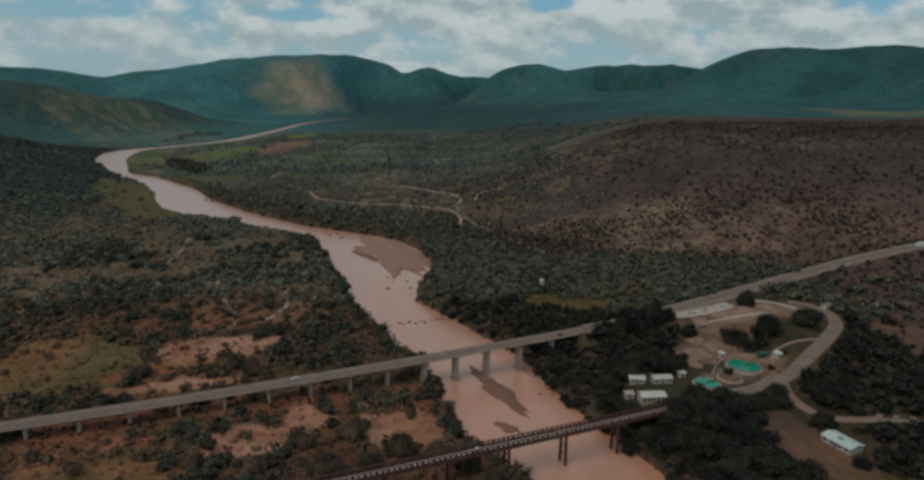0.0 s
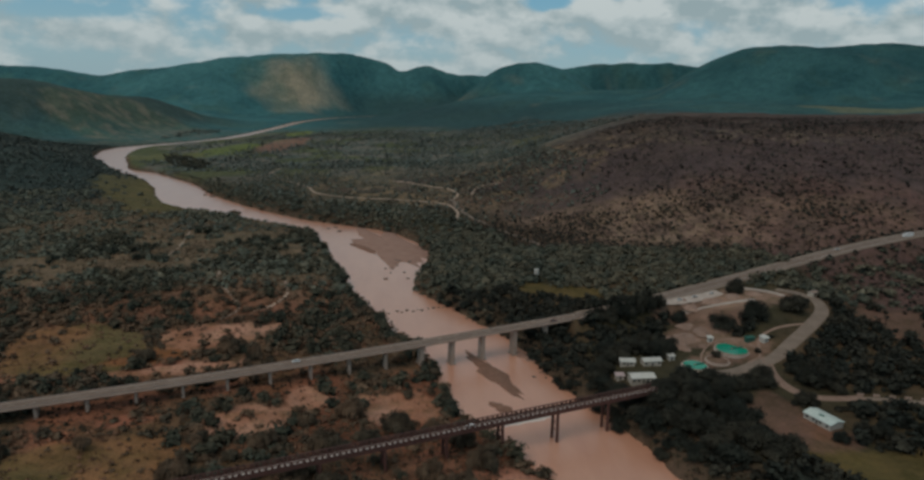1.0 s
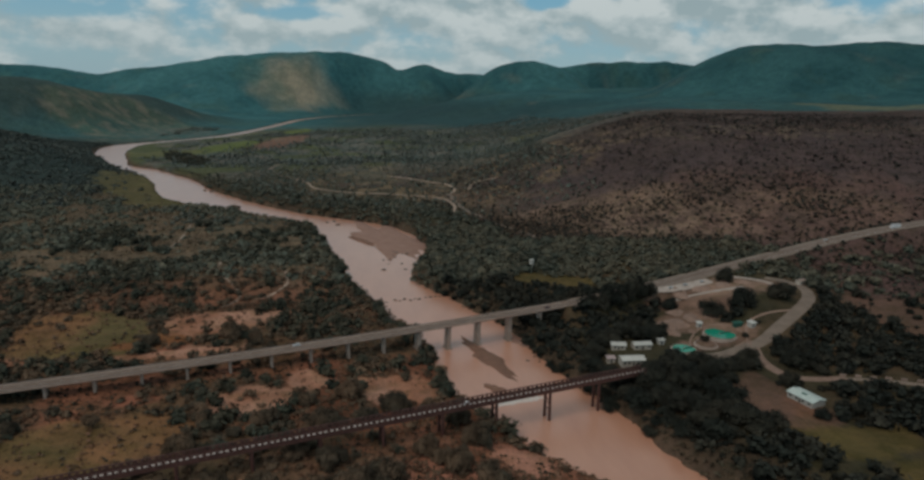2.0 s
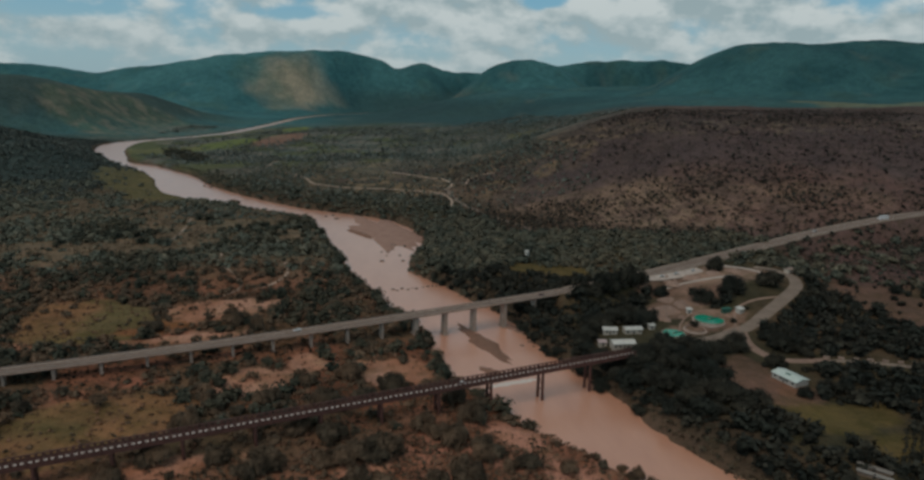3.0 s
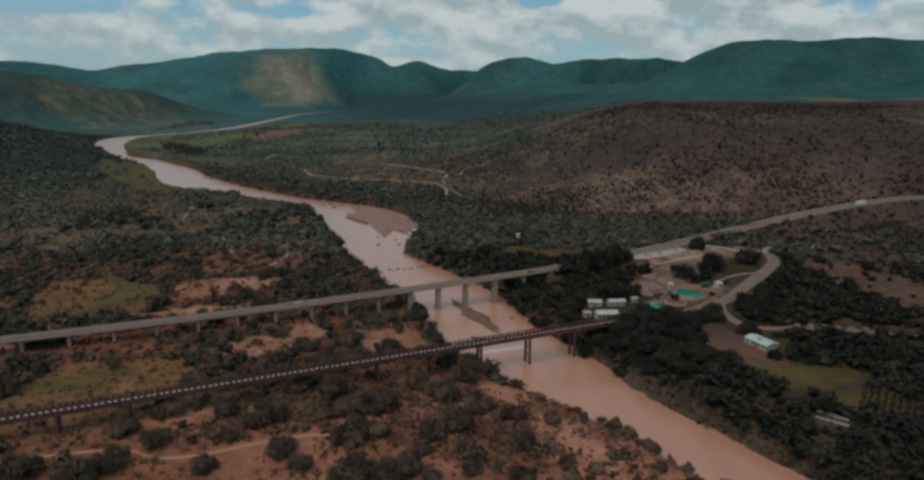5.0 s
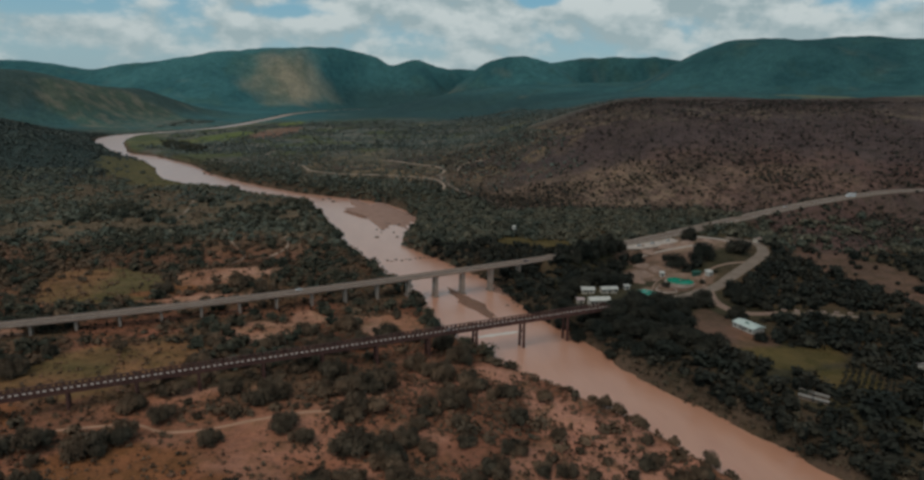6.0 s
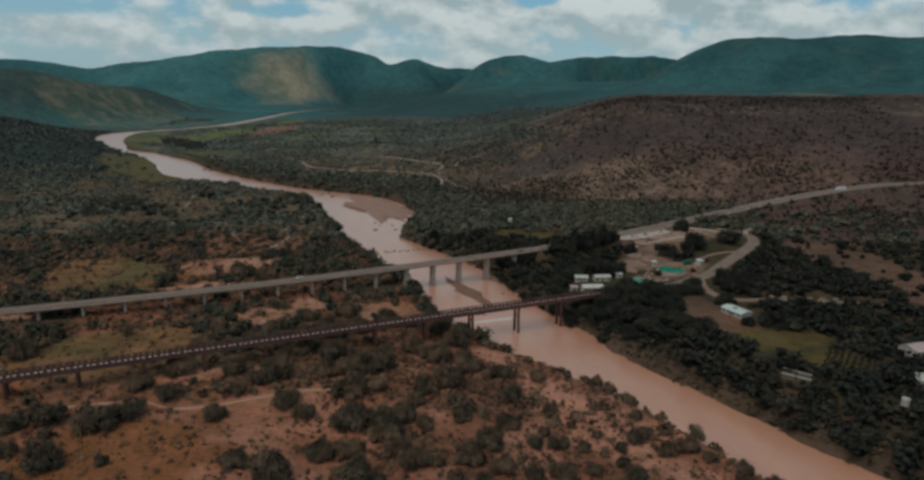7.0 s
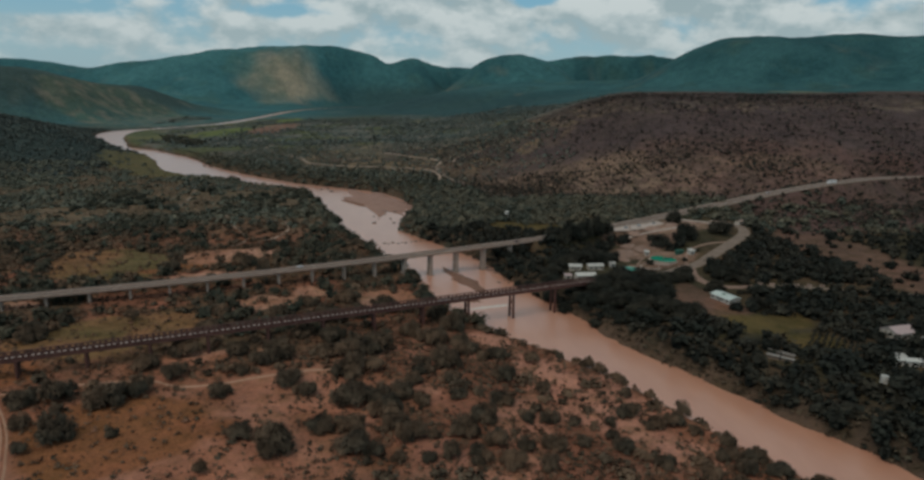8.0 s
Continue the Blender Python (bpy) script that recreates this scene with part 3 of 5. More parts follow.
# ---- ground: one sheet to the horizon, finer towards the bridges ----
def make_ground():
    turns = np.concatenate([np.arange(-180, -44, 2.0), np.arange(-44, 46, 0.2), np.arange(46, 180, 2.0)])
    rings = np.concatenate([np.arange(4.0, 178, 9.0), 180 * 1.0075 ** np.arange(0, 458)])
    a, r = np.meshgrid(np.radians(turns), rings)
    x, y = (r * np.sin(a)).ravel(), (-130 + r * np.cos(a)).ravel()
    z = land(x, y)
    n, m = len(turns), len(rings)
    i, j = np.meshgrid(np.arange(n), np.arange(m - 1))
    k = (i + 1) % n
    quads = np.stack([j * n + i, j * n + k, (j + 1) * n + k, (j + 1) * n + i], -1).reshape(-1, 4)
    me = quads_mesh("ground", np.stack([x, y, z], 1), quads[:, ::-1], M_LAND, smooth=True)
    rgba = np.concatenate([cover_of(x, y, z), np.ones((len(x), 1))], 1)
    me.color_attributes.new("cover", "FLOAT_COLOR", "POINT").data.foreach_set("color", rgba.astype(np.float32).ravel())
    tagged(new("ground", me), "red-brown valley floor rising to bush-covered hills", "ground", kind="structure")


make_ground()

# ---- the river ----
def make_river():
    p = COURSE
    way = np.gradient(p[:, :2], axis=0)
    way /= np.linalg.norm(way, axis=1)[:, None]
    off = np.stack([-way[:, 1], way[:, 0]], 1)
    cols = np.linspace(-1, 1, 9)
    verts, faces = [], []
    for c, o in zip(p, off):
        for u in cols:
            verts.append((c[0] + o[0] * u * (c[2] + 14), c[1] + o[1] * u * (c[2] + 14), 0.0))
    n = len(cols)
    for i in range(len(p) - 1):
        for j in range(n - 1):
            faces.append((i * n + j, i * n + j + 1, (i + 1) * n + j + 1, (i + 1) * n + j))
    ob = new("river", mesh_of("river", verts, faces, M_RIVER))
    tagged(ob, "wide silty pinkish-brown river in flood", "river", kind="structure")


make_river()


def islet(name, label, cx, cy, rx, ry, turn, top, mat, seed):
    """A low bar of mud or sand that stands out of the water."""
    bm = bmesh.new()
    rows, cols = 10, 48
    a = radians(turn)
    grid = []
    for i in range(rows + 1):
        ring = []
        for j in range(cols):
            th = 2 * math.pi * j / cols
            s = i / rows
            edge = 1 + 0.55 * (noise.noise((2.2 * math.cos(th) + seed, 2.2 * math.sin(th), 0.3)))
            edge *= 1 + 0.28 * noise.noise((7 * math.cos(th) + seed, 7 * math.sin(th), 2.3))
            u, w = rx * s * edge * math.cos(th), ry * s * edge * math.sin(th)
            x, y = cx + u * math.cos(a) - w * math.sin(a), cy + u * math.sin(a) + w * math.cos(a)
            z = -0.7 + (top + 0.7) * (1 - s ** 3) + 0.18 * top * noise.noise((x / 5, y / 5, seed))
            ring.append(bm.verts.new((x, y, z)))
        grid.append(ring)
    for i in range(rows):
        for j in range(cols):
            k = (j + 1) % cols
            f = [grid[i][j], grid[i + 1][j], grid[i + 1][k], grid[i][k]]
            bm.faces.new(f)
    bmesh.ops.remove_doubles(bm, verts=bm.verts, dist=0.001)
    me = bpy.data.meshes.new(name)
    bm.to_mesh(me)
    bm.free()
    me.materials.append(mat)
    me.polygons.foreach_set("use_smooth", [True] * len(me.polygons))
    return tagged(new(name, me), label, "river bar", "bars in the river")


M_MUD = surface("dark_river_mud", (0.23, 0.115, 0.075), (0.32, 0.168, 0.112), 4.0, 0.8, fine=0.6, relief=0.5, spots=(0.19, 0.115, 0.068))
M_SAND = surface("pink_river_sand", (0.34, 0.190, 0.140), (0.43, 0.255, 0.195), 9.0, 0.9, fine=0.8, relief=0.2, spots=(0.33, 0.195, 0.145))
islet("mud_bar", "long dark muddy bar in the river by the highway piers", 62, 388, 44, 7.5, 112, 1.1, M_MUD, 1.7)
islet("mud_bar", "small dark mud bar beside the girder bridge", 60, 343, 11, 4.8, 132, 0.9, M_MUD, 5.1)
islet("sand_bar", "broad pinkish sand bar upstream of the bridges", -2, 722, 92, 33, 111, 1.5, M_SAND, 9.4)
islet("mud_bar", "dark weedy rim of the sand bar", -31, 715, 34, 6, 118, 1.7, M_MUD, 21.3)
islet("mud_bar", "flat gravel spit at the far bank below a pier", 88, 412, 17, 5, 118, 0.6, M_SAND, 12.2)


def make_weir():
    """White water where the river breaks over a sunken sill."""
    rs = np.random.RandomState(90)
    bm = bmesh.new()
    for k in range(360):
        u = rs.rand()
        cx, cy = 58.5 + 25 * u + 0.5 * rs.normal(), 322.6 + 7.6 * u + 0.8 * rs.normal()
        r, turn = 0.35 + 0.75 * rs.rand(), 6.28 * rs.rand()
        top = bm.verts.new((cx, cy, 0.10 + 0.12 * rs.rand()))
        ring = [bm.verts.new((cx + 1.5 * r * math.cos(turn + i * 1.047), cy + r * math.sin(turn + i * 1.047), -0.03)) for i in range(6)]
        for i in range(6):
            bm.faces.new((top, ring[i], ring[(i + 1) % 6]))
    me = bpy.data.meshes.new("white_water")
    bm.to_mesh(me)
    bm.free()
    me.materials.append(M_FOAM)
    tagged(new("white_water", me), "thin line of white water over a sunken sill", "rapids", kind="stuff")


M_FOAM = surface("river_foam", (0.74, 0.64, 0.57), (0.86, 0.79, 0.73), 1.5, 0.7)
make_weir()

# ---- building blocks ----
def part(name, me, parent, label=""):
    ob = new(name, me)
    ob.parent = parent
    return tagged(ob, label) if label else ob


def thing(name, x, y, z, turn, label, category, group=""):
    ob = new(name)
    ob.matrix_basis = pose(x, y, z, 0, 0, turn)
    ob.empty_display_size = 0.5
    return tagged(ob, label, category, group)


def shaped(name, build, mat, bevel=0.0):
    bm = bmesh.new()
    build(bm)
    if bevel:
        bmesh.ops.bevel(bm, geom=[e for e in bm.edges if e.calc_face_angle(0) > 0.6], offset=bevel, segments=1, affect="EDGES")
    bmesh.ops.recalc_face_normals(bm, faces=bm.faces)
    me = bpy.data.meshes.new(name)
    bm.to_mesh(me)
    bm.free()
    me.materials.append(mat)
    return me


def block(bm, x0, x1, y0, y1, z0, z1, taper=1.0):
    """A box, narrower at the top by the taper."""
    mx, my = (x0 + x1) / 2, (y0 + y1) / 2
    lo = [bm.verts.new((x, y, z0)) for x, y in ((x0, y0), (x1, y0), (x1, y1), (x0, y1))]
    hi = [bm.verts.new((mx + (x - mx) * taper, my + (y - my) * taper, z1)) for x, y in ((x0, y0), (x1, y0), (x1, y1), (x0, y1))]
    bm.faces.new(lo[::-1]), bm.faces.new(hi)
    for i in range(4):
        j = (i + 1) % 4
        bm.faces.new((lo[i], lo[j], hi[j], hi[i]))


def box(name, x0, x1, y0, y1, z0, z1, mat, taper=1.0, bevel=0.03):
    return shaped(name, lambda bm: block(bm, x0, x1, y0, y1, z0, z1, taper), mat, bevel)


def tube(bm, p, q, r0, r1, sides=8):
    """A round bar from p to q."""
    p, q = Vector(p), Vector(q)
    m = (q - p).to_track_quat("Z", "Y").to_matrix()
    rings = []
    for c, r in ((p, r0), (q, r1)):
        rings.append([bm.verts.new(c + m @ Vector((r * math.cos(2 * math.pi * i / sides), r * math.sin(2 * math.pi * i / sides), 0))) for i in range(sides)])
    bm.faces.new(rings[0][::-1]), bm.faces.new(rings[1])
    for i in range(sides):
        j = (i + 1) % sides
        bm.faces.new((rings[0][i], rings[0][j], rings[1][j], rings[1][i]))


def sweep(name, line, profile, mat, closed=True):
    """Carries a section (offset to the right, height) along a line of (x, y, z)."""
    p = np.array(line, float)
    way = np.gradient(p[:, :2], axis=0)
    way /= np.linalg.norm(way, axis=1)[:, None]
    right = np.stack([way[:, 1], -way[:, 0]], 1)
    n = len(profile)
    verts = [(c[0] + r[0] * o, c[1] + r[1] * o, c[2] + dz) for c, r in zip(p, right) for o, dz in profile]
    faces = []
    for i in range(len(p) - 1):
        for j in range(n if closed else n - 1):
            k = (j + 1) % n
            faces.append((i * n + j, (i + 1) * n + j, (i + 1) * n + k, i * n + k))
    if closed:
        faces += [tuple(range(n)), tuple(range((len(p) - 1) * n, len(p) * n))[::-1]]
    return mesh_of(name, verts, faces, mat)


def draped(name, knots, width, mat, label, lift=0.12, category="track", steps=10, ragged=0.0):
    """A strip of road surface that lies on the ground."""
    p = catmull(knots, steps)
    way = np.gradient(p, axis=0)
    way /= np.linalg.norm(way, axis=1)[:, None]
    right = np.stack([way[:, 1], -way[:, 0]], 1)
    cols = np.linspace(-0.5, 0.5, 7)
    wide = width * (1 + ragged * (np.array([noise.noise((a / 6, b / 6, 3.1)) for a, b in p])))
    x = (p[:, 0, None] + right[:, 0, None] * cols * wide[:, None])
    y = (p[:, 1, None] + right[:, 1, None] * cols * wide[:, None])
    z = land(x.ravel(), y.ravel()).reshape(x.shape)
    if width > 3:
        z = np.maximum(z, z[:, 3:4] * 0.7 + z * 0.3)
    z = z + lift
    z[:, 0] -= lift * 1.6
    z[:, -1] -= lift * 1.6
    n = len(cols)
    faces = [(i * n + j, (i + 1) * n + j, (i + 1) * n + j + 1, i * n + j + 1) for i in range(len(p) - 1) for j in range(n - 1)]
    me = mesh_of(name, np.stack([x, y, z], -1).reshape(-1, 3), faces, mat, True)
    return tagged(new(name, me), label, category, kind="structure")


# ---- the highway and its long concrete bridge ----
SPAN = HIGHWAY[(HIGHWAY[:, 0] > SPAN_FROM) & (HIGHWAY[:, 0] < SPAN_TO)]
ROAD_EAST = HIGHWAY[HIGHWAY[:, 0] > SPAN_TO - 12]
HALF = 4.55


def at_easting(x):
    i = np.searchsorted(HIGHWAY[:, 0], x)
    p, q = HIGHWAY[i - 1], HIGHWAY[i]
    u = (x - p[0]) / (q[0] - p[0])
    c = p + u * (q - p)
    return c, math.degrees(math.atan2(q[1] - p[1], q[0] - p[0]))


def make_highway_bridge():
    bridge = thing("highway_bridge", 0, 0, 0, 0, "long curved concrete highway bridge on pale piers", "bridge")
    part("deck_slab", sweep("deck_slab", SPAN, ((-HALF, 0.0), (HALF, 0.0), (HALF + 0.25, -0.35), (HALF - 0.2, -0.6), (2.9, -0.85), (2.6, -1.75), (-2.6, -1.75), (-2.9, -0.85), (-HALF + 0.2, -0.6), (-HALF - 0.25, -0.35)), M_CONCRETE), bridge)
    part("road_surface", sweep("road_surface", SPAN, ((-3.6, 0.03), (3.6, 0.03), (3.6, 0.005), (-3.6, 0.005)), M_ASPHALT), bridge, "worn grey asphalt")
    for s in (-1, 1):
        a, b = s * (HALF - 0.05), s * (HALF - 0.38)
        part("parapet", sweep("parapet", SPAN, ((a, 0.0), (a, 0.50), (b, 0.50), (b, 0.0)), M_CONCRETE), bridge)
        part("guard_rail", sweep("guard_rail", SPAN, ((a - s * 0.05, 0.66), (a - s * 0.05, 0.80), (a - s * 0.17, 0.80), (a - s * 0.17, 0.66)), M_STEEL), bridge, "galvanised steel rail")
        part("edge_line", sweep("edge_line", SPAN, ((s * 3.25, 0.04), (s * 3.40, 0.04)), M_LINE, False), bridge, "faded white edge line")
    post = box("rail_post", -0.06, 0.06, -0.06, 0.06, 0.48, 0.74, M_STEEL, 1.0, 0.0)
    for i, (p, q) in enumerate(zip(SPAN[:-1], SPAN[1:])):
        turn = math.degrees(math.atan2(q[1] - p[1], q[0] - p[0]))
        for s in (-1, 1):
            ob = part("rail_post", post, bridge)
            side = Vector((q[1] - p[1], p[0] - q[0])).normalized() * s * (HALF - 0.2)
            ob.matrix_basis = pose(p[0] + side.x, p[1] + side.y, p[2], 0, 0, turn)
    dash = box("centre_dash", -1.5, 1.5, -0.07, 0.07, 0.034, 0.042, M_LINE, 1.0, 0.0)
    for x in np.arange(SPAN_FROM + 6, SPAN_TO - 4, 9.0):
        c, turn = at_easting(x)
        ob = part("centre_dash", dash, bridge)
        ob.matrix_basis = pose(c[0], c[1], c[2], 0, 0, turn)
    for x in (103, 80.3, 58.1, 37.8, 18, -4.2, -25.8, -47.6, -69.6, -91.7, -113.6, -135.6, -157.4, -179.2, -201, -223, -245, -267, -289, -311):
        c, turn = at_easting(x)
        foot = min(land_at(c[0], c[1]), 40) - 1.0
        top = c[2] - 1.75
        wide = 15 < x < 100
        pier = new("pier")
        pier.parent, pier.matrix_basis = bridge, pose(c[0], c[1], 0, 0, 0, turn)
        a, b = (1.35, 3.1) if wide else (0.75, 2.7)
        shaft = box("shaft", -a, a, -b, b, foot, top - 0.9, M_PIER, 0.86 if wide else 0.94, 0.12)
        cap = shaped("cap", lambda bm: [block(bm, -a * 1.05, a * 1.05, -2.9, 2.9, top - 0.5, top), block(bm, -a, a, -2.9, 2.9, top - 0.9, top - 0.5)], M_CONCRETE, 0.04)
        part("shaft", shaft, pier)
        part("cap", cap, pier)
        if wide:
            part("footing", box("footing", -2.2, 2.2, -4.0, 4.0, foot, max(foot + 1.6, 0.35), M_CONCRETE, 0.95, 0.15), pier, "water-stained concrete footing")
    c, turn = at_easting(SPAN_TO - 3)
    end = part("abutment", box("abutment", -2.5, 2.5, -5.2, 5.2, -9.0, -1.5, M_CONCRETE, 1.0, 0.1), bridge)
    end.matrix_basis = pose(c[0], c[1], c[2], 0, 0, turn)
    road = new("highway", sweep("highway", ROAD_EAST, ((-4.6, 0.04), (4.6, 0.04), (6.2, -0.5), (-6.2, -0.5)), M_ASPHALT))
    tagged(road, "grey two-lane asphalt highway climbing the valley side", "road", kind="structure")
    for s in (-1, 1):
        line = new("edge_line", sweep("edge_line", ROAD_EAST, ((s * 3.5, 0.055), (s * 3.7, 0.055)), M_LINE, False))
        line.parent = road
        shoulder = new("shoulder", sweep("shoulder", ROAD_EAST, ((s * 4.6, 0.0), (s * 8.4, -0.25)), M_GRAVEL, False))
        shoulder.parent = road


make_highway_bridge()

# ---- the old steel girder bridge ----
BX, BY, BTURN, BRISE = 81.0, 306.8, 17.5, 0.7
GIRDER_Z = 15.7
FIRST, LAST, PANEL, TALL, SIDE = -306.2, 62.0, 2.6, 3.0, 2.5


def make_girder_bridge():
    bridge = thing("girder_bridge", BX, BY, 0, BTURN, "old dark red steel lattice girder bridge on twin-leg piers", "bridge")
    bridge.matrix_basis = pose(BX, BY, 0, 0, -BRISE, BTURN)
    z = GIRDER_Z
    part("deck", box("deck", FIRST, LAST, -SIDE + 0.25, SIDE - 0.25, z + 0.35, z + 0.60, M_DECK, 1.0, 0.0), bridge, "pale worn single-lane deck")
    post = shaped("post", lambda bm: block(bm, -0.48, 0.48, -0.12, 0.12, z, z + TALL), M_RUST)
    length = math.hypot(PANEL, TALL) * 0.96
    bar = shaped("diagonal", lambda bm: block(bm, -length / 2, length / 2, -0.05, 0.05, -0.11, 0.11), M_RUST)
    beam = shaped("cross_beam", lambda bm: block(bm, -0.16, 0.16, -SIDE, SIDE, z - 0.15, z + 0.33), M_RUST)
    tilt = math.degrees(math.atan2(TALL, PANEL))
    for s in (-SIDE, SIDE):
        part("top_chord", box("top_chord", FIRST, LAST, s - 0.22, s + 0.22, z + TALL - 0.26, z + TALL + 0.18, M_RUST, 1.0, 0.0), bridge)
        part("bottom_chord", box("bottom_chord", FIRST, LAST, s - 0.22, s + 0.22, z - 0.45, z + 1.00, M_RUST, 1.0, 0.0), bridge)
        part("middle_chord", box("middle_chord", FIRST, LAST, s - 0.10, s + 0.10, z + 1.02, z + 1.75, M_RUST, 1.0, 0.0), bridge)
        for i, u in enumerate(np.arange(FIRST, LAST + 0.1, PANEL)):
            part("post", post, bridge).matrix_basis = pose(u, s, 0)
            if i:
                part("diagonal", bar, bridge).matrix_basis = pose(u - PANEL / 2, s, z + TALL / 2, 0, tilt if i % 2 else -tilt, 0)
    for u in np.arange(FIRST, LAST + 0.1, PANEL):
        part("cross_beam", beam, bridge).matrix_basis = pose(u, 0, 0)
    a = radians(BTURN)
    for u in (31, 0.8, -30, -59, -88.6, -117.6, -147, -177, -204, -231.7, -260, -289):
        x, y = BX + u * math.cos(a), BY + u * math.sin(a)
        foot = min(land_at(x, y), 20) - 1.5 - u * math.tan(radians(BRISE))
        pier = new("pier")
        pier.parent, pier.matrix_basis = bridge, pose(u, 0, 0)
        for s in (-SIDE + 0.2, SIDE - 0.2):
            part("leg", shaped("leg", lambda bm: tube(bm, (0, s * 1.12, foot), (0, s, z - 0.7), 0.85, 0.72, 12), M_RUST), pier)
        part("cap_beam", box("cap_beam", -0.75, 0.75, -SIDE - 0.5, SIDE + 0.5, z - 0.75, z - 0.24, M_RUST), pier)
        mid = (foot + z) / 2
        part("brace", shaped("brace", lambda bm: [block(bm, -0.14, 0.14, -SIDE, SIDE, mid - 0.2, mid + 0.2), tube(bm, (0, -SIDE, mid), (0, SIDE, z - 1), 0.12, 0.12, 6), tube(bm, (0, SIDE, mid), (0, -SIDE, z - 1), 0.12, 0.12, 6)], M_RUST), pier)
    part("abutment", box("abutment", LAST - 1.5, LAST + 3.5, -3.6, 3.6, 3.0, z + 0.3, M_CONCRETE, 1.0, 0.1), bridge, "stained concrete abutment")


make_girder_bridge()

# ---- tracks and side roads ----
draped("gravel_road", ((186, 350), (200, 352), (213, 357), (231, 364), (252, 380), (275, 398), (296, 418), (305, 437), (302, 452), (290, 464)), 9.5, M_GRAVEL, "curving grey gravel access road", 0.25, "road")
draped("gravel_road", ((226, 366), (219, 342), (221, 324), (229, 316), (250, 311)), 6.5, M_SPOIL, "dusty branch road to a bungalow", 0.2, "road")
draped("dirt_track", ((226, 372), (235, 388), (251, 397), (269, 400), (280, 399)), 2.2, M_SPOIL, "narrow dirt loop beside the tanks", 0.2)
draped("dirt_track", ((186, 366), (192, 378), (204, 390), (218, 391), (226, 380), (224, 368), (212, 361)), 1.3, M_SPOIL, "pale footpath round the large tank", 0.2)
draped("gravel_road", ((246, 312), (271, 302), (302, 284), (331, 271), (372, 256), (430, 240)), 4.0, M_GRAVEL, "straight pale lane behind a hedge", 0.2, "road")
draped("dirt_track", ((-176, 205), (-157, 212), (-132, 218), (-107, 220), (-92, 213), (-74, 214), (-54, 221), (-30, 226), (-12, 224)), 2.4, M_TRACK, "thin trodden path over red soil", 0.1, ragged=0.5)
for knots in (((-158, 612), (-152, 590), (-146, 560), (-139, 545), (-126, 524), (-117, 506), (-116, 492), (-124, 478)), ((-258, 866), (-240, 815), (-230, 770), (-221, 702), (-222, 654)), ((-90, 560), (-84, 530), (-92, 505), (-104, 492))):
    draped("dirt_track", knots, 3.0, M_DUST, "faint sandy path winding between thorn bushes", 0.15, ragged=0.7)
for shift in (-1.1, 1.1):
    draped("wheel_rut", ((-178 + shift, 218), (-162 + shift, 199), (-148 + shift, 178), (-138 + shift, 158), (-130 + shift, 139), (-124 + shift, 110)), 1.1, M_TRACK, "pale wheel rut in red soil", 0.08)
draped("dirt_track", ((-216, 1184), (-216, 1212), (-215, 1239), (-210, 1272)), 6, M_DUST, "far pale dirt track", 0.3)
draped("dirt_track", ((-195, 1150), (-182, 1130), (-135, 1061), (-110, 1001), (-56, 960), (11, 936), (68, 904), (84, 860), (80, 818), (72, 766)), 4.0, M_DUST, "winding pale dirt track above the far bank", 0.3, ragged=0.5)
draped("dirt_track", ((0, 1075), (28, 1053), (60, 1022), (84, 995), (93, 947), (85, 919)), 3.8, M_DUST, "pale dirt track climbing the slope", 0.4, ragged=0.4)
draped("dirt_track", ((81, 921), (96, 833), (121, 751), (155, 663), (180, 600), (221, 567)), 6, M_GRAVEL, "old graded track along the slope's foot", 0.35)
draped("dirt_track", ((112, 930), (116, 950), (122, 968), (136, 972), (157, 955)), 5.0, M_DUST, "short pale track cut into the slope", 0.4, ragged=0.4)
draped("paved_yard", ((195, 449), (206, 450), (223, 454), (243, 461)), 10, M_YARD, "pale paved yard above the water works", 0.3, "yard", ragged=0.25)
draped("paved_yard", ((252, 466), (263, 466), (277, 460), (286, 446)), 5.5, M_YARD, "pale lane along the yard's edge", 0.3, "yard", ragged=0.3)
draped("dirt_track", ((205, 437.5), (221.5, 439.5), (239.5, 439), (259.5, 440)), 4.5, M_YARD, "pale bare strip between heaps of soil", 0.25, "yard", ragged=0.6)


# ---- the water works ----
def ring_wall(name, r0, r1, z0, z1, mat, sides=48):
    def build(bm):
        loops = []
        for r, z in ((r1, z0), (r1, z1), (r0, z1), (r0, z0)):
            loops.append([bm.verts.new((r * math.cos(2 * math.pi * i / sides), r * math.sin(2 * math.pi * i / sides), z)) for i in range(sides)])
        for k in range(4):
            for i in range(sides):
                j = (i + 1) % sides
                bm.faces.new((loops[k][i], loops[k][j], loops[(k + 1) % 4][j], loops[(k + 1) % 4][i]))
    return shaped(name, build, mat)


def disc(name, r, z, mat, sides=48):
    return shaped(name, lambda bm: bm.faces.new([bm.verts.new((r * math.cos(2 * math.pi * i / sides), r * math.sin(2 * math.pi * i / sides), z)) for i in range(sides)]), mat)


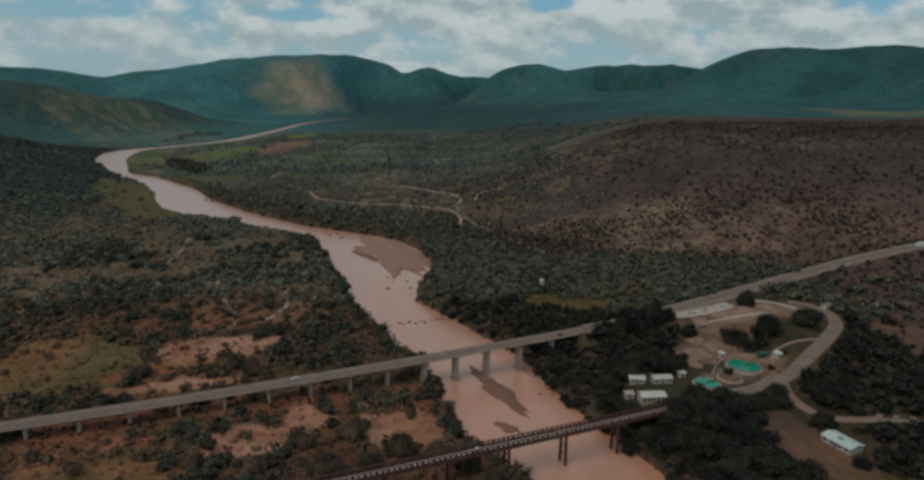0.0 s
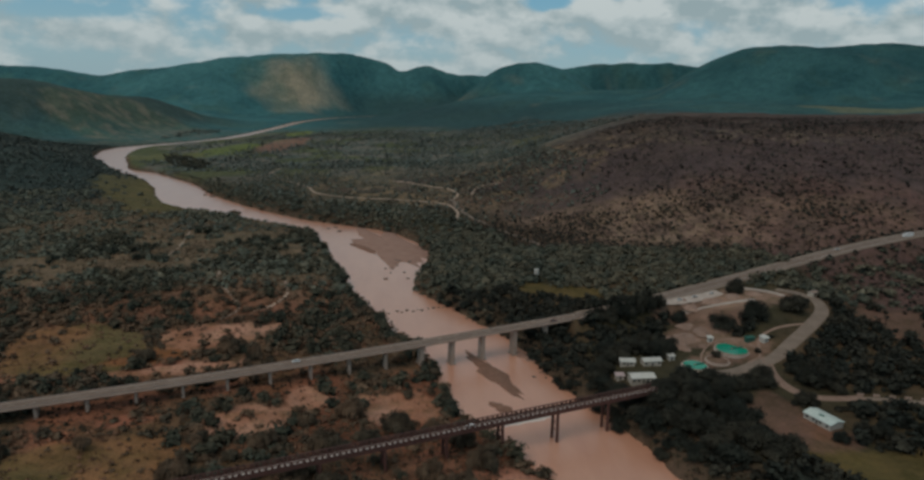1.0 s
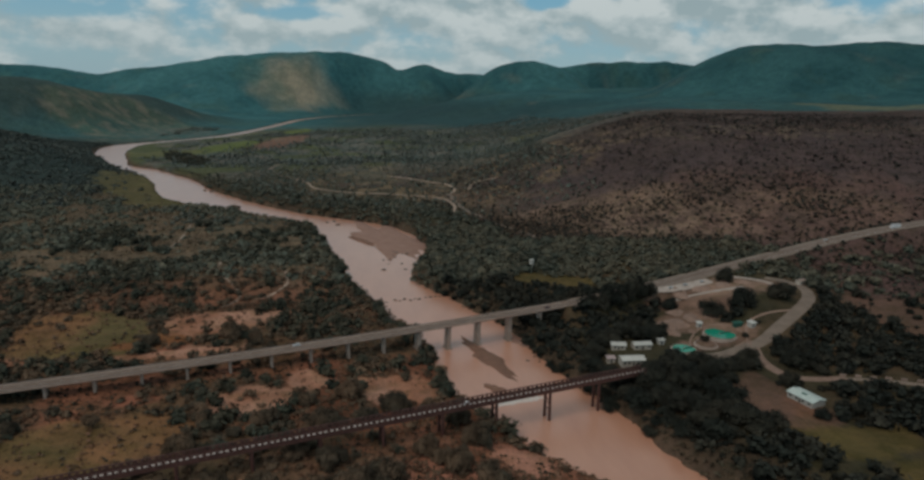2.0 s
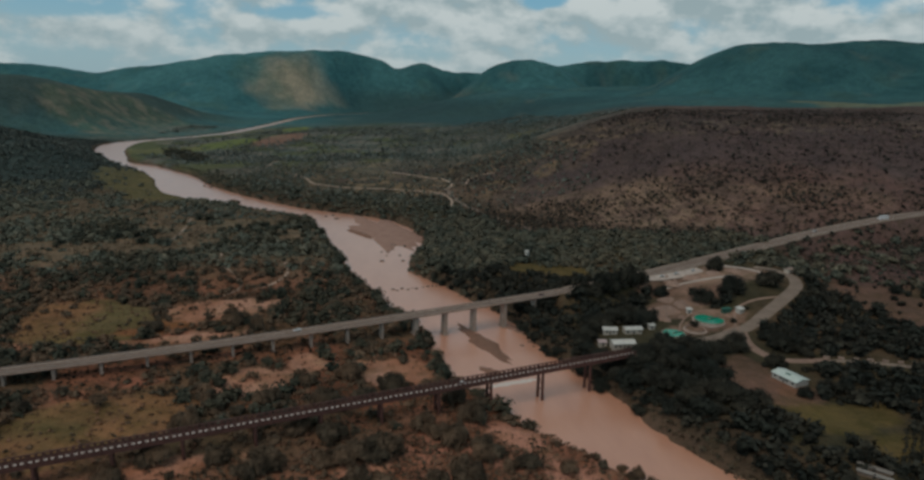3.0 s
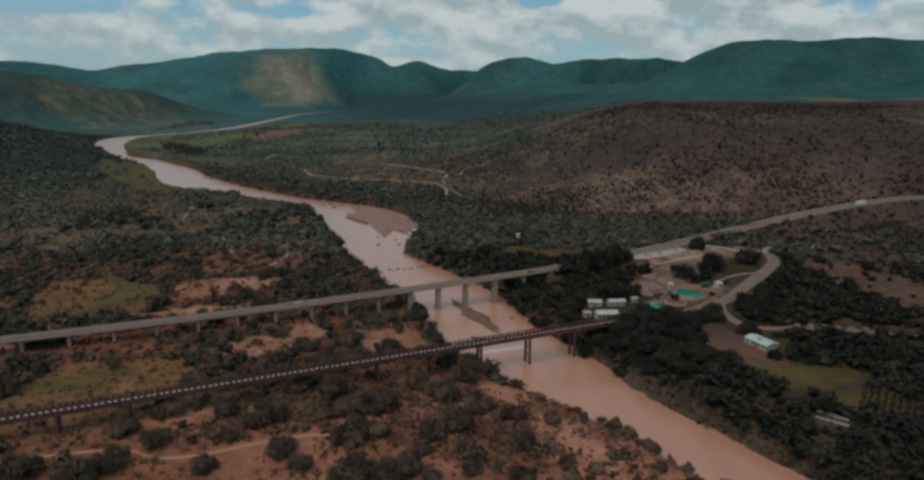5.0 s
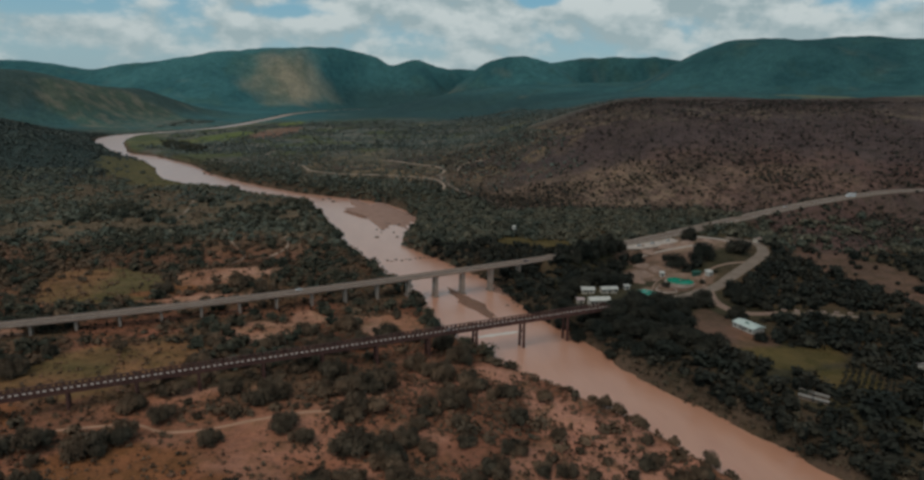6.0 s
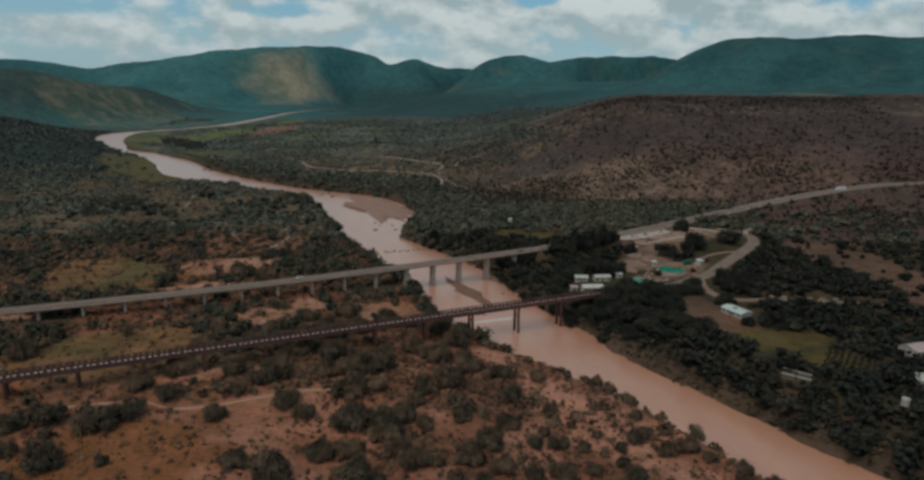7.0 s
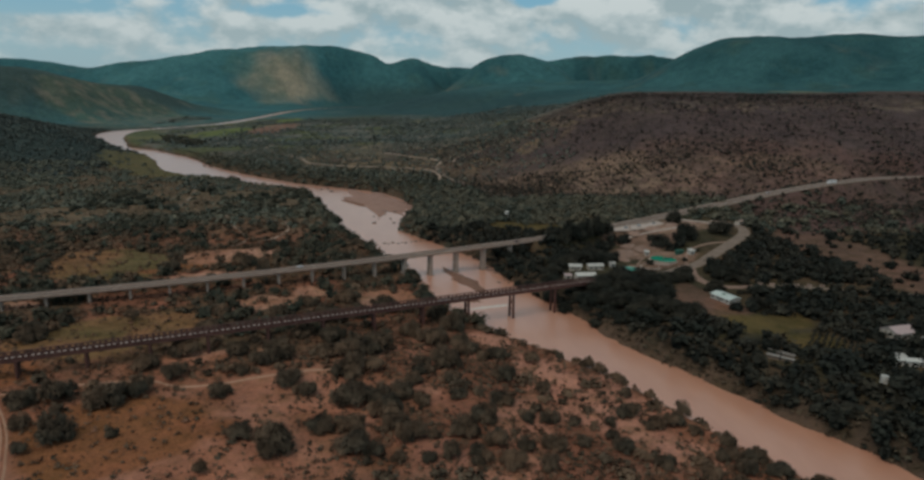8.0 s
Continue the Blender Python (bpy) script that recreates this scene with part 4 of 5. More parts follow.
def clarifier(x, y, z, r, label, full=True):
    tank = thing("clarifier_tank", x, y, z, 20, label, "tank", "tanks of the water works")
    part("tank_wall", ring_wall("tank_wall", r - 0.35, r, -1.5, 0.9, M_CONCRETE), tank)
    part("rim_walkway", ring_wall("rim_walkway", r, r + 0.7, -1.5, 0.1, M_YARD), tank, "pale paved rim")
    if full:
        part("water_surface", disc("water_surface", r - 0.35, 0.72, M_TEAL), tank, "opaque turquoise water")
        part("scraper_bridge", box("scraper_bridge", -0.5, r, -0.45, 0.45, 0.95, 1.2, M_GREEN), tank, "dark green steel walkway")
        part("centre_column", shaped("centre_column", lambda bm: tube(bm, (0, 0, -1), (0, 0, 1.3), 0.5, 0.5, 12), M_CONCRETE), tank)
    else:
        part("tank_floor", disc("tank_floor", r - 0.35, -0.4, M_SPOIL), tank, "dry earth floor")
    return tank


clarifier(210.8, 377.6, land_at(210.8, 377.6) + 0.3, 9.8, "large round concrete tank full of turquoise water")
clarifier(179.5, 361.0, land_at(179.5, 361) + 0.3, 7.2, "smaller round concrete tank full of turquoise water")
clarifier(196.3, 366.6, land_at(196.3, 366.6) + 0.1, 6.6, "empty round tank with a pale rim", False)


def building(name, x, y, turn, w, d, wall_h, rise, walls, roofing, label, group="", door=True, windows=3, flat=False):
    """A walled building with a sheet roof: ridge along its length, or a slope to one side."""
    z = land_at(x, y) + 0.15
    b = thing(name, x, y, z, turn, label, "building", group)
    part("wall", box("wall", -w / 2, w / 2, -d / 2, d / 2, -2.2, wall_h, walls, 1.0, 0.05), b)
    e, th = 0.55, 0.14

    def roof(bm):
        ys = (-d / 2 - e, d / 2 + e) if flat else (-d / 2 - e, 0.0, d / 2 + e)
        zs = (wall_h + 0.06, wall_h + rise) if flat else (wall_h - 0.12, wall_h + rise, wall_h - 0.12)
        rows = []
        for lift in (0.06, 0.06 + th):
            rows.append([[bm.verts.new((xx, yy, zz + lift)) for yy, zz in zip(ys, zs)] for xx in (-w / 2 - e, w / 2 + e)])
        for k in range(len(ys) - 1):
            bm.faces.new((rows[1][0][k], rows[1][1][k], rows[1][1][k + 1], rows[1][0][k + 1]))
            bm.faces.new((rows[0][0][k], rows[0][0][k + 1], rows[0][1][k + 1], rows[0][1][k]))
            for i in (0, 1):
                bm.faces.new((rows[0][i][k], rows[1][i][k], rows[1][i][k + 1], rows[0][i][k + 1]))
        for k in (0, len(ys) - 1):
            bm.faces.new((rows[0][0][k], rows[0][1][k], rows[1][1][k], rows[1][0][k]))
    top = part("roof", shaped("roof", roof, roofing), b)
    if not flat:
        def gable(bm):
            for xx in (-w / 2 + 0.02, w / 2 - 0.02):
                v = [bm.verts.new(p) for p in ((xx, -d / 2 + 0.05, wall_h - 0.02), (xx, d / 2 - 0.05, wall_h - 0.02), (xx, 0, wall_h + rise - 0.02))]
                bm.faces.new(v)
        part("gable", shaped("gable", gable, walls), b)
        rib = box("ridge_cap", -w / 2 - e, w / 2 + e, -0.22, 0.22, wall_h + rise + 0.16, wall_h + rise + 0.26, roofing, 1.0, 0.0)
        cap = new("ridge_cap", rib)
        cap.parent = top
    if door:
        part("door", box("door", -0.5, 0.5, -d / 2 - 0.05, -d / 2 + 0.02, 0.0, 2.05, M_DARK, 1.0, 0.0), b, "dark door")
    pane = box("window", -0.7, 0.7, -d / 2 - 0.04, -d / 2 + 0.02, 1.0, 2.1, M_GLASS, 1.0, 0.0)
    for i in range(windows):
        u = -w / 2 + w * (i + 0.5) / windows
        if abs(u) > 1.4 or not door:
            part("window", pane, b).matrix_basis = pose(u, 0, 0)
            win = part("window", pane, b)
            win.matrix_basis = pose(u, 0, 0, 0, 0, 180)
    return b


G1 = "low buildings of the water works"
building("workshop_shed", 141, 346.5, 2, 13.5, 7.0, 3.2, 1.3, M_PLASTER, M_WHITE, "long cream workshop with a whitish sheet roof", G1, windows=5)
building("store_shed", 154, 365.5, 4, 11, 5.2, 3.0, 1.0, M_PLASTER, M_WHITE, "white-roofed store with dark doorways", G1, windows=4)
building("store_shed", 139.5, 366.5, -8, 8.5, 5.4, 2.8, 1.1, M_PLASTER, M_WHITE, "small white-roofed store behind the workshop", G1, windows=2)
building("pump_hut", 169, 372, 10, 3.6, 3.2, 2.6, 0.5, M_WHITE, M_WHITE, "tiny white pump hut", G1, windows=0, flat=True)
building("pump_hut", 235, 383.5, 25, 4.2, 3.6, 2.6, 0.6, M_WHITE, M_WHITE, "white plastered hut beside the gravel road", G1, windows=1, flat=True)
building("pump_hut", 203.5, 392, 0, 2.8, 2.6, 2.6, 0.5, M_WHITE, M_WHITE, "small white hut at the spoil heap", G1, windows=0, flat=True)
building("pump_hut", 130.5, 352.5, 0, 4.5, 3.5, 2.4, 0.5, M_PLASTER, M_PINK, "small lean-to beside the workshop", G1, windows=0, flat=True)
building("container", 226.5, 385.5, 12, 6.0, 2.6, 2.6, 0.15, M_GREEN, M_GREEN, "dark green site container beside the tank", G1, windows=0, door=False, flat=True)
building("gate_house", 309, 448, 30, 7.5, 4.0, 3.0, 0.8, M_PLASTER, M_CONCRETE, "grey gate house above the access road", "", windows=1)
home = building("bungalow", 214.5, 292, -72, 15, 9.5, 2.9, 1.1, M_WHITE, M_PALE, "white bungalow with a pale green sheet roof", "houses in the trees", windows=4)
part("roof_hatch", box("roof_hatch", -1.6, 1.2, -1.9, -0.4, 3.2, 4.05, M_GREEN, 1.0, 0.04), home, "dark green roof hatch")
building("farmhouse", 276, 224, 12, 14, 10, 3.2, 2.2, M_PLASTER, M_PINK, "farmhouse with a faded pink roof among trees", "houses in the trees", windows=4)
building("farmhouse", 285, 210, 12, 10, 7, 3.0, 1.6, M_WHITE, M_WHITE, "white farmhouse beside the pink-roofed one", "houses in the trees", windows=3)
for k in range(2):
    building("row_shed", 197 + 2.6 * k, 205 + 3.6 * k, -45, 12, 1.2, 1.3, 0.25, M_GRAVEL, M_STEEL, "long narrow whitish roof among dark trees", "row sheds", windows=0, flat=True)
for dx, dy, w in ((0, 0, 5), (6, -2.5, 6), (12.5, -4, 4.5), (5, 3.5, 3.5)):
    building("farm_shed", 250 + dx, 193 + dy, -14, w, 3.2, 2.4, 0.5, M_WHITE, M_WHITE, "small white-roofed farm shed", "farm sheds", windows=0, flat=True)


def water_tank(x, y, r, tall, label):
    z = land_at(x, y)
    t = thing("water_tank", x, y, z, 0, label, "tank")
    part("drum", shaped("drum", lambda bm: tube(bm, (0, 0, -0.5), (0, 0, tall), r, r, 20), M_WHITE), t)
    part("lid", shaped("lid", lambda bm: tube(bm, (0, 0, tall), (0, 0, tall + 0.5), r * 1.02, r * 0.25, 20), M_WHITE), t)


water_tank(228, 174, 1.7, 3.4, "white plastic water tank in a clearing")
water_tank(124.5, 553, 2.0, 7.0, "tall pale water tower among dark trees")


def heap(x, y, r, tall, seed):
    z = land_at(x, y)

    def build(bm):
        rings = []
        for i in range(9):
            s = i / 8
            ring = []
            for j in range(28):
                th = 2 * math.pi * j / 28
                e = 1 + 0.35 * noise.noise((1.7 * math.cos(th) + seed, 1.7 * math.sin(th), 0.2)) + 0.12 * noise.noise((5 * math.cos(th), 5 * math.sin(th), seed + s))
                ring.append(bm.verts.new((r * s * e * math.cos(th), 0.7 * r * s * e * math.sin(th), -0.6 + (tall + 0.6) * (1 - s * s) * (1 + 0.3 * noise.noise((4 * s, th, seed))))))
            rings.append(ring)
        for i in range(8):
            for j in range(28):
                k = (j + 1) % 28
                bm.faces.new((rings[i][j], rings[i + 1][j], rings[i + 1][k], rings[i][k]))
        bmesh.ops.remove_doubles(bm, verts=bm.verts, dist=0.01)
    ob = new("earth_mound", shaped("earth_mound", build, M_SPOIL))
    ob.matrix_basis = pose(x, y, z, 0, 0, 40 * seed)
    tagged(ob, "rough pinkish mound of dug earth", "earth mound", "earth mounds of the water works")


for k, (x, y, r, tall) in enumerate(((190, 400, 13, 2.6), (205, 406, 9, 1.8), (184, 388, 8, 1.5), (231, 447, 9, 2.0), (249, 450, 9, 1.8), (212, 443, 8, 1.6), (265, 451, 7, 1.8), (200, 418, 9, 1.2))):
    heap(x, y, r, tall, 1.3 * k + 0.7)
dug = random.Random(12)
for k in range(16):
    near_road = k < 9
    heap(dug.uniform(208, 268) if near_road else dug.uniform(186, 214), dug.uniform(441, 452) if near_road else dug.uniform(386, 410), dug.uniform(2.0, 4.2), dug.uniform(0.7, 1.5), 0.9 * k + 20.3)


# ---- vehicles ----
def vehicle(name, x, y, z, turn, length, width, tall, paint, label, cargo=False):
    v = thing(name, x, y, z, turn, label, "vehicle")
    l, w = length / 2, width / 2

    def body(bm):
        block(bm, -l, l, -w, w, 0.35, tall * 0.58, 0.96)
        if cargo:
            block(bm, -l, l * 0.55, -w, w, tall * 0.45, tall, 1.0)
    part("body", shaped("body", body, paint, 0.08), v)
    if cargo:
        part("cab", box("cab", l * 0.60, l * 0.98, -w * 0.96, w * 0.96, tall * 0.3, tall * 0.82, paint, 0.9, 0.08), v)
    else:
        cab = part("cabin", box("cabin", -l * 0.72, l * 0.38, -w * 0.90, w * 0.90, tall * 0.57, tall * 0.93, M_GLASS, 0.80, 0.05), v, "dark glass all round")
        part("car_roof", box("car_roof", -l * 0.58, l * 0.24, -w * 0.74, w * 0.74, tall * 0.93, tall, paint, 0.94, 0.03), v)
    tyre = shaped("wheel", lambda bm: tube(bm, (0, -0.11, 0), (0, 0.11, 0), 0.34, 0.34, 14), M_RUBBER)
    rim = shaped("rim", lambda bm: tube(bm, (0, -0.12, 0), (0, 0.12, 0), 0.19, 0.19, 10), M_STEEL)
    for a in (-0.62, 0.62):
        for s in (-1, 1):
            wheel = part("wheel", tyre, v)
            wheel.matrix_basis = pose(a * l, s * (w - 0.1), 0.34)
            new("rim", rim).parent = wheel
    lamp_mesh = box("headlight", l * 0.97, l + 0.01, -0.18, 0.18, 0.62, 0.78, M_LINE, 1.0, 0.0)
    for s in (-1, 1):
        part("headlight", lamp_mesh, v).matrix_basis = pose(0, s * w * 0.68, 0)


def on_highway(name, x, lane, flip, length, width, tall, paint, label, cargo=False):
    c, turn = at_easting(x)
    a = radians(turn)
    vehicle(name, c[0] + lane * math.sin(a), c[1] - lane * math.cos(a), c[2] + 0.05, turn + flip, length, width, tall, paint, label, cargo)


on_highway("car", -55, -1.9, 180, 4.6, 1.85, 1.5, M_CARPAINT, "white car crossing the highway bridge")
on_highway("car", 108, 1.9, 0, 4.3, 1.8, 1.45, M_REDPAINT, "dark car near the end of the highway bridge")
on_highway("car", 386, -1.9, 180, 4.6, 1.85, 1.5, M_CARPAINT, "white car on the climbing highway")
on_highway("truck", 470, 1.9, 180, 12.0, 2.5, 3.6, M_CARPAINT, "long white truck on the climbing highway", True)
ba = radians(BTURN)
vehicle("car", BX - 46 * math.cos(ba), BY - 46 * math.sin(ba), GIRDER_Z + 0.62 - 46 * math.tan(radians(BRISE)), BTURN + 180, 4.6, 1.8, 1.6, M_CARPAINT, "white pickup on the girder bridge")
for x, y, turn in ((208, 450, 20), (221, 454, 15), (236, 458, 30)):
    vehicle("car", x, y, land_at(x, y) + 0.34, turn, 4.4, 1.8, 1.5, M_CARPAINT, "white car parked on the paved yard")


# ---- rocks in the river ----
def rock(x, y, r, seed):
    def build(bm):
        bmesh.ops.create_icosphere(bm, subdivisions=2, radius=1.0)
        for v in bm.verts:
            k = 1 + 0.45 * noise.noise(v.co * 1.3 + Vector((seed, 0, 0))) + 0.15 * noise.noise(v.co * 3.1 + Vector((0, seed, 0)))
            v.co = Vector((v.co.x * 1.3 * k * r, v.co.y * k * r, v.co.z * 0.55 * k * r))
    ob = new("river_rock", shaped("river_rock", build, M_ROCK))
    ob.matrix_basis = pose(x, y, 0.1 * r, 0, 0, 57 * seed)
    tagged(ob, "dark wet rock standing in the brown water", "rock", "rocks in the river")


rr = random.Random(4)
for k in range(15):
    u = k / 14
    rock(-18 + 58 * u + rr.uniform(-1.5, 1.5), 497 + 18 * u + rr.uniform(-3, 3), rr.uniform(0.7, 1.5), 1.1 * k)
for k in range(14):
    rock(rr.uniform(-8, 28), rr.uniform(575, 665), rr.uniform(0.9, 2.2), 2.3 * k + 0.4)
for k in range(6):
    rock(rr.uniform(86, 104), rr.uniform(372, 425), rr.uniform(0.6, 1.3), 3.7 * k + 0.9)
for k, (x, y) in enumerate(((-276, 1050), (-290, 1062), (-64, 800), (-70, 822), (-78, 815))):
    rock(x, y, 3.0 - 0.3 * k, 4.9 * k + 0.2)


# ---- the broken pale wall along the lane ----
for k in range(7):
    u = k / 6
    x, y = 250 + 40 * u, 313.5 - 18 * u
    piece = new("garden_wall", box("garden_wall", -1.7 + 0.2 * (k % 3), 1.7, -0.15, 0.15, -0.6, 1.5, M_CONCRETE, 1.0, 0.04))
    piece.matrix_basis = pose(x, y, land_at(x, y), 0, 0, -24)
    tagged(piece, "short stretch of pale weathered garden wall in a hedge", "wall", "pale wall along the lane")

# ---- bushes and trees ----
def crown_mesh(name, seed, lobes, sprays, flat, mat):
    """A crown one metre in half width: leafy lobes, each a dim core with sprays of leaves round it."""
    rs = np.random.RandomState(seed)
    verts, quads, inner = [], [], []
    for k in range(lobes):
        if k == 0:
            c, r = np.array([0, 0, 0.42 * flat + 0.25]), 0.62
        else:
            th, q = 2 * math.pi * (k + rs.rand()) / (lobes - 1), 0.42 + 0.3 * rs.rand()
            c, r = np.array([q * math.cos(th), q * math.sin(th), 0.18 + 0.75 * flat * rs.rand()]), 0.30 + 0.22 * rs.rand()
        n = int(sprays * (0.6 + r))
        d = rs.normal(size=(n, 3))
        d /= np.linalg.norm(d, axis=1)[:, None]
        d[:, 2] = np.where(d[:, 2] < -0.35, -d[:, 2], d[:, 2])
        at = c + d * r * (0.58 + 0.66 * rs.rand(n, 1) ** 1.3) * np.array([1, 1, flat + 0.15])
        nrm = d + 0.38 * rs.normal(size=(n, 3)) + np.array([0, 0, 0.25])
        t1 = np.cross(nrm, rs.normal(size=(n, 3)))
        t1 /= np.linalg.norm(t1, axis=1)[:, None]
        t2 = np.cross(nrm, t1)
        t2 /= np.linalg.norm(t2, axis=1)[:, None]
        s1, s2 = (0.036 + 0.070 * rs.rand(n, 1)), (0.028 + 0.058 * rs.rand(n, 1))
        base = len(verts)
        ring = np.stack([at - t1 * s1, at - t2 * s2 * 0.8, at + t1 * s1, at + t2 * s2], 1).reshape(-1, 3)
        verts.extend(ring)
        quads.extend((base + np.arange(4 * n).reshape(-1, 4)).tolist())
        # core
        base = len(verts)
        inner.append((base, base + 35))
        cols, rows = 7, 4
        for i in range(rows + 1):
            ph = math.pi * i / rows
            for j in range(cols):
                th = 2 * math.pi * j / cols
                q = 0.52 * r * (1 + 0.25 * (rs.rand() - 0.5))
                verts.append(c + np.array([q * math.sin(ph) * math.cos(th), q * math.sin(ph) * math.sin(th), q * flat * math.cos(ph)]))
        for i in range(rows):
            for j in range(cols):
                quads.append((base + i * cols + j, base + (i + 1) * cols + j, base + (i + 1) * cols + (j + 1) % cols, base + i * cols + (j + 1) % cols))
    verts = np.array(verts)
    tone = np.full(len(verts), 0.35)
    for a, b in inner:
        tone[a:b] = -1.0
    out = verts - np.array([0, 0, 0.1])
    out = out / (np.linalg.norm(out, axis=1)[:, None] + 0.2) + np.array([0, 0, 0.55])
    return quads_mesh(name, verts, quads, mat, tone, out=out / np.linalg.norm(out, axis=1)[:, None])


def trunk_mesh(seed):
    rs = np.random.RandomState(seed)

    def build(bm):
        tube(bm, (0, 0, -0.25), (0.02, 0.01, 0.28), 0.085, 0.06, 7)
        for k in range(4):
            th = 2 * math.pi * (k + rs.rand()) / 4
            tube(bm, (0, 0, 0.08 + 0.12 * rs.rand()), (0.45 * math.cos(th), 0.45 * math.sin(th), 0.42 + 0.25 * rs.rand()), 0.045, 0.018, 5)
    return shaped("trunk", build, M_BARK)


def bush_pattern(name, seed, lobes, sprays, flat, mat, label, category, group):
    ob = thing(name, 0, 0, 0, 0, label, category, group)
    part("trunk", trunk_mesh(seed), ob)
    part("crown", crown_mesh("crown", seed, lobes, sprays, flat, mat), ob)
    return ob


G2, G3 = "thorn bushes on the red soil", "broad trees of the east bank"
PATTERNS = [bush_pattern("thorn_bush", 11 + k, 7 + k % 4, 240, 0.62 + 0.10 * (k % 3), M_LEAF, "rounded dark green thorn bush on red soil", "bush", G2) for k in range(5)]
BROAD = [bush_pattern("broad_tree", 31 + k, 9, 190, 0.80 + 0.08 * k, M_DEEP, "broad dark green tree above the river terrace", "tree", G3) for k in range(3)]
RIVERINE = [bush_pattern("riverine_tree", 41 + k, 8, 250, 0.74 + 0.09 * (k % 4), M_DEEP, "dark green riverine tree in the thicket of the east bank", "tree", "riverine trees of the east bank") for k in range(4)]
TREE_SPOTS = []


def plant(kinds, spots, seed, sink=0.03, lift=1.0):
    rs = np.random.RandomState(seed)
    for x, y, r in spots:
        kind = kinds[rs.randint(len(kinds))]
        m = Matrix.LocRotScale((x, y, land_at(x, y) - sink * r), Euler((0, 0, 6.28 * rs.rand())), (r * (0.92 + 0.2 * rs.rand()), r * (0.86 + 0.2 * rs.rand()), r * (0.85 + 0.3 * rs.rand()) * lift))
        first = kind.get("placed", 0) == 0
        if first:
            kind["placed"] = 1
            kind.matrix_basis = m
        else:
            ob = copy_thing(kind, Matrix.Identity(4))
            ob.matrix_basis = m
        TREE_SPOTS.append((x, y, r))


# bushes and clumps of the west bank: easting, northing, half width
PATH_BUSHES = (
    (-183, 276, 10), (-138, 204, 7.7), (-112, 234, 7.1), (-96, 223, 7.4), (-99, 250, 8.3), (-71, 203, 5.8), (-66, 226, 4.9), (-117, 197, 9),
    (-108, 207, 7.5), (-152, 199, 7.7), (-142, 178, 4.4), (-123, 168, 8.3), (-56, 166, 5.6), (-41, 154, 9.3), (-42, 213, 7.3), (-33, 201, 5.6),
    (-73, 250, 6.5), (-51, 241, 8.8), (-59, 236, 5.6), (-104, 169, 3), (-64, 141, 3.3), (-133, 159, 3.3), (-81, 223, 2.4), (-89, 237, 2.5), (-134, 190, 3.4))
CLUMP_BUSHES = (
    (-15, 219, 8.8), (-12, 192, 9.2), (-2, 192, 8.1), (9, 195, 6.9), (3, 178, 7.8), (-13, 169, 7.1), (-23, 168, 6.3), (-10, 153, 7.7), (-1, 147, 3.8),
    (6, 169, 6.5), (12, 160, 6.1), (19, 188, 5.4), (15, 209, 5.1), (-2, 248, 8.9), (-17, 244, 8.8), (-27, 242, 6.3), (30, 261, 9.9), (17, 271, 8.4),
    (42, 281, 8.7), (44, 247, 8), (33, 229, 9.7), (21, 221, 6.5), (34, 210, 5.2), (62, 239, 6.3), (53, 236, 4.4), (77, 232, 4.4), (93, 245, 3), (59, 211, 7))
BANKSIDE_BUSHES = (
    (74, 194, 4.2), (81, 184, 2.5), (103, 237, 3.3), (107, 228, 4.1), (110, 219, 4.1), (117, 209, 4.6), (112, 189, 3.2),
    (108, 173, 5.2), (96, 164, 3.4), (93, 153, 3.3), (95, 143, 4.2), (89, 174, 2.4), (81, 165, 3.4), (71, 169, 5), (62, 171, 5.2), (55, 186, 6.5),
    (44, 170, 6.2), (35, 194, 5), (33, 160, 6.9), (21, 159, 3.4), (46, 153, 4.9), (57, 148, 4.8), (68, 147, 5.9), (80, 149, 3.5), (37, 140, 5.6),
    (93, 233, 2.6), (104, 226, 3.0), (114, 161, 4.6), (123, 163, 4.8), (132, 172, 4.4), (95, 145, 4.6), (106, 132, 4.6), (137, 143, 4.2),
    (143, 134, 4.8), (147, 124, 5.2), (136, 126, 5.0), (132, 135, 4.6), (129, 155, 3.4), (124, 189, 2.8), (155, 112, 5.0), (146, 112, 5.2), (119, 121, 4.4),
    (128, 115, 5.0), (104, 171, 4.2), (49, 136, 5.6), (62, 133, 4.2), (27, 144, 4.2), (18, 142, 3.3), (7, 142, 3.3), (-5, 142, 2.3))
BETWEEN_BUSHES = (
    (-142, 303, 4.3), (-94, 280, 8.6), (-92, 305, 5.5), (-62, 302, 6.7), (-73, 291, 4.3), (-78, 311, 3.5), (-43, 322, 6.3), (-22, 330, 7.8), (-29, 295, 9.2),
    (-11, 302, 7.3), (3, 315, 8.6), (-102, 415, 9), (-85, 406, 6), (-151, 409, 8), (-177, 298, 4.4), (-42, 271, 7.4), (-26, 264, 7.2),
    (9, 352, 4), (20, 312, 7), (34, 300, 7), (-210, 911, 8), (-108, 430, 6))
YARD_TREES = (
    (254, 458, 8.0), (197.5, 426, 7.0), (219, 406, 9.5), (242, 409, 9.5), (273.5, 418, 10.0), (283, 427, 7.0), (198, 372, 3.0), (225, 372, 2.6), (234, 276, 6.0), (226, 277, 5.5), (224, 216, 3.0))


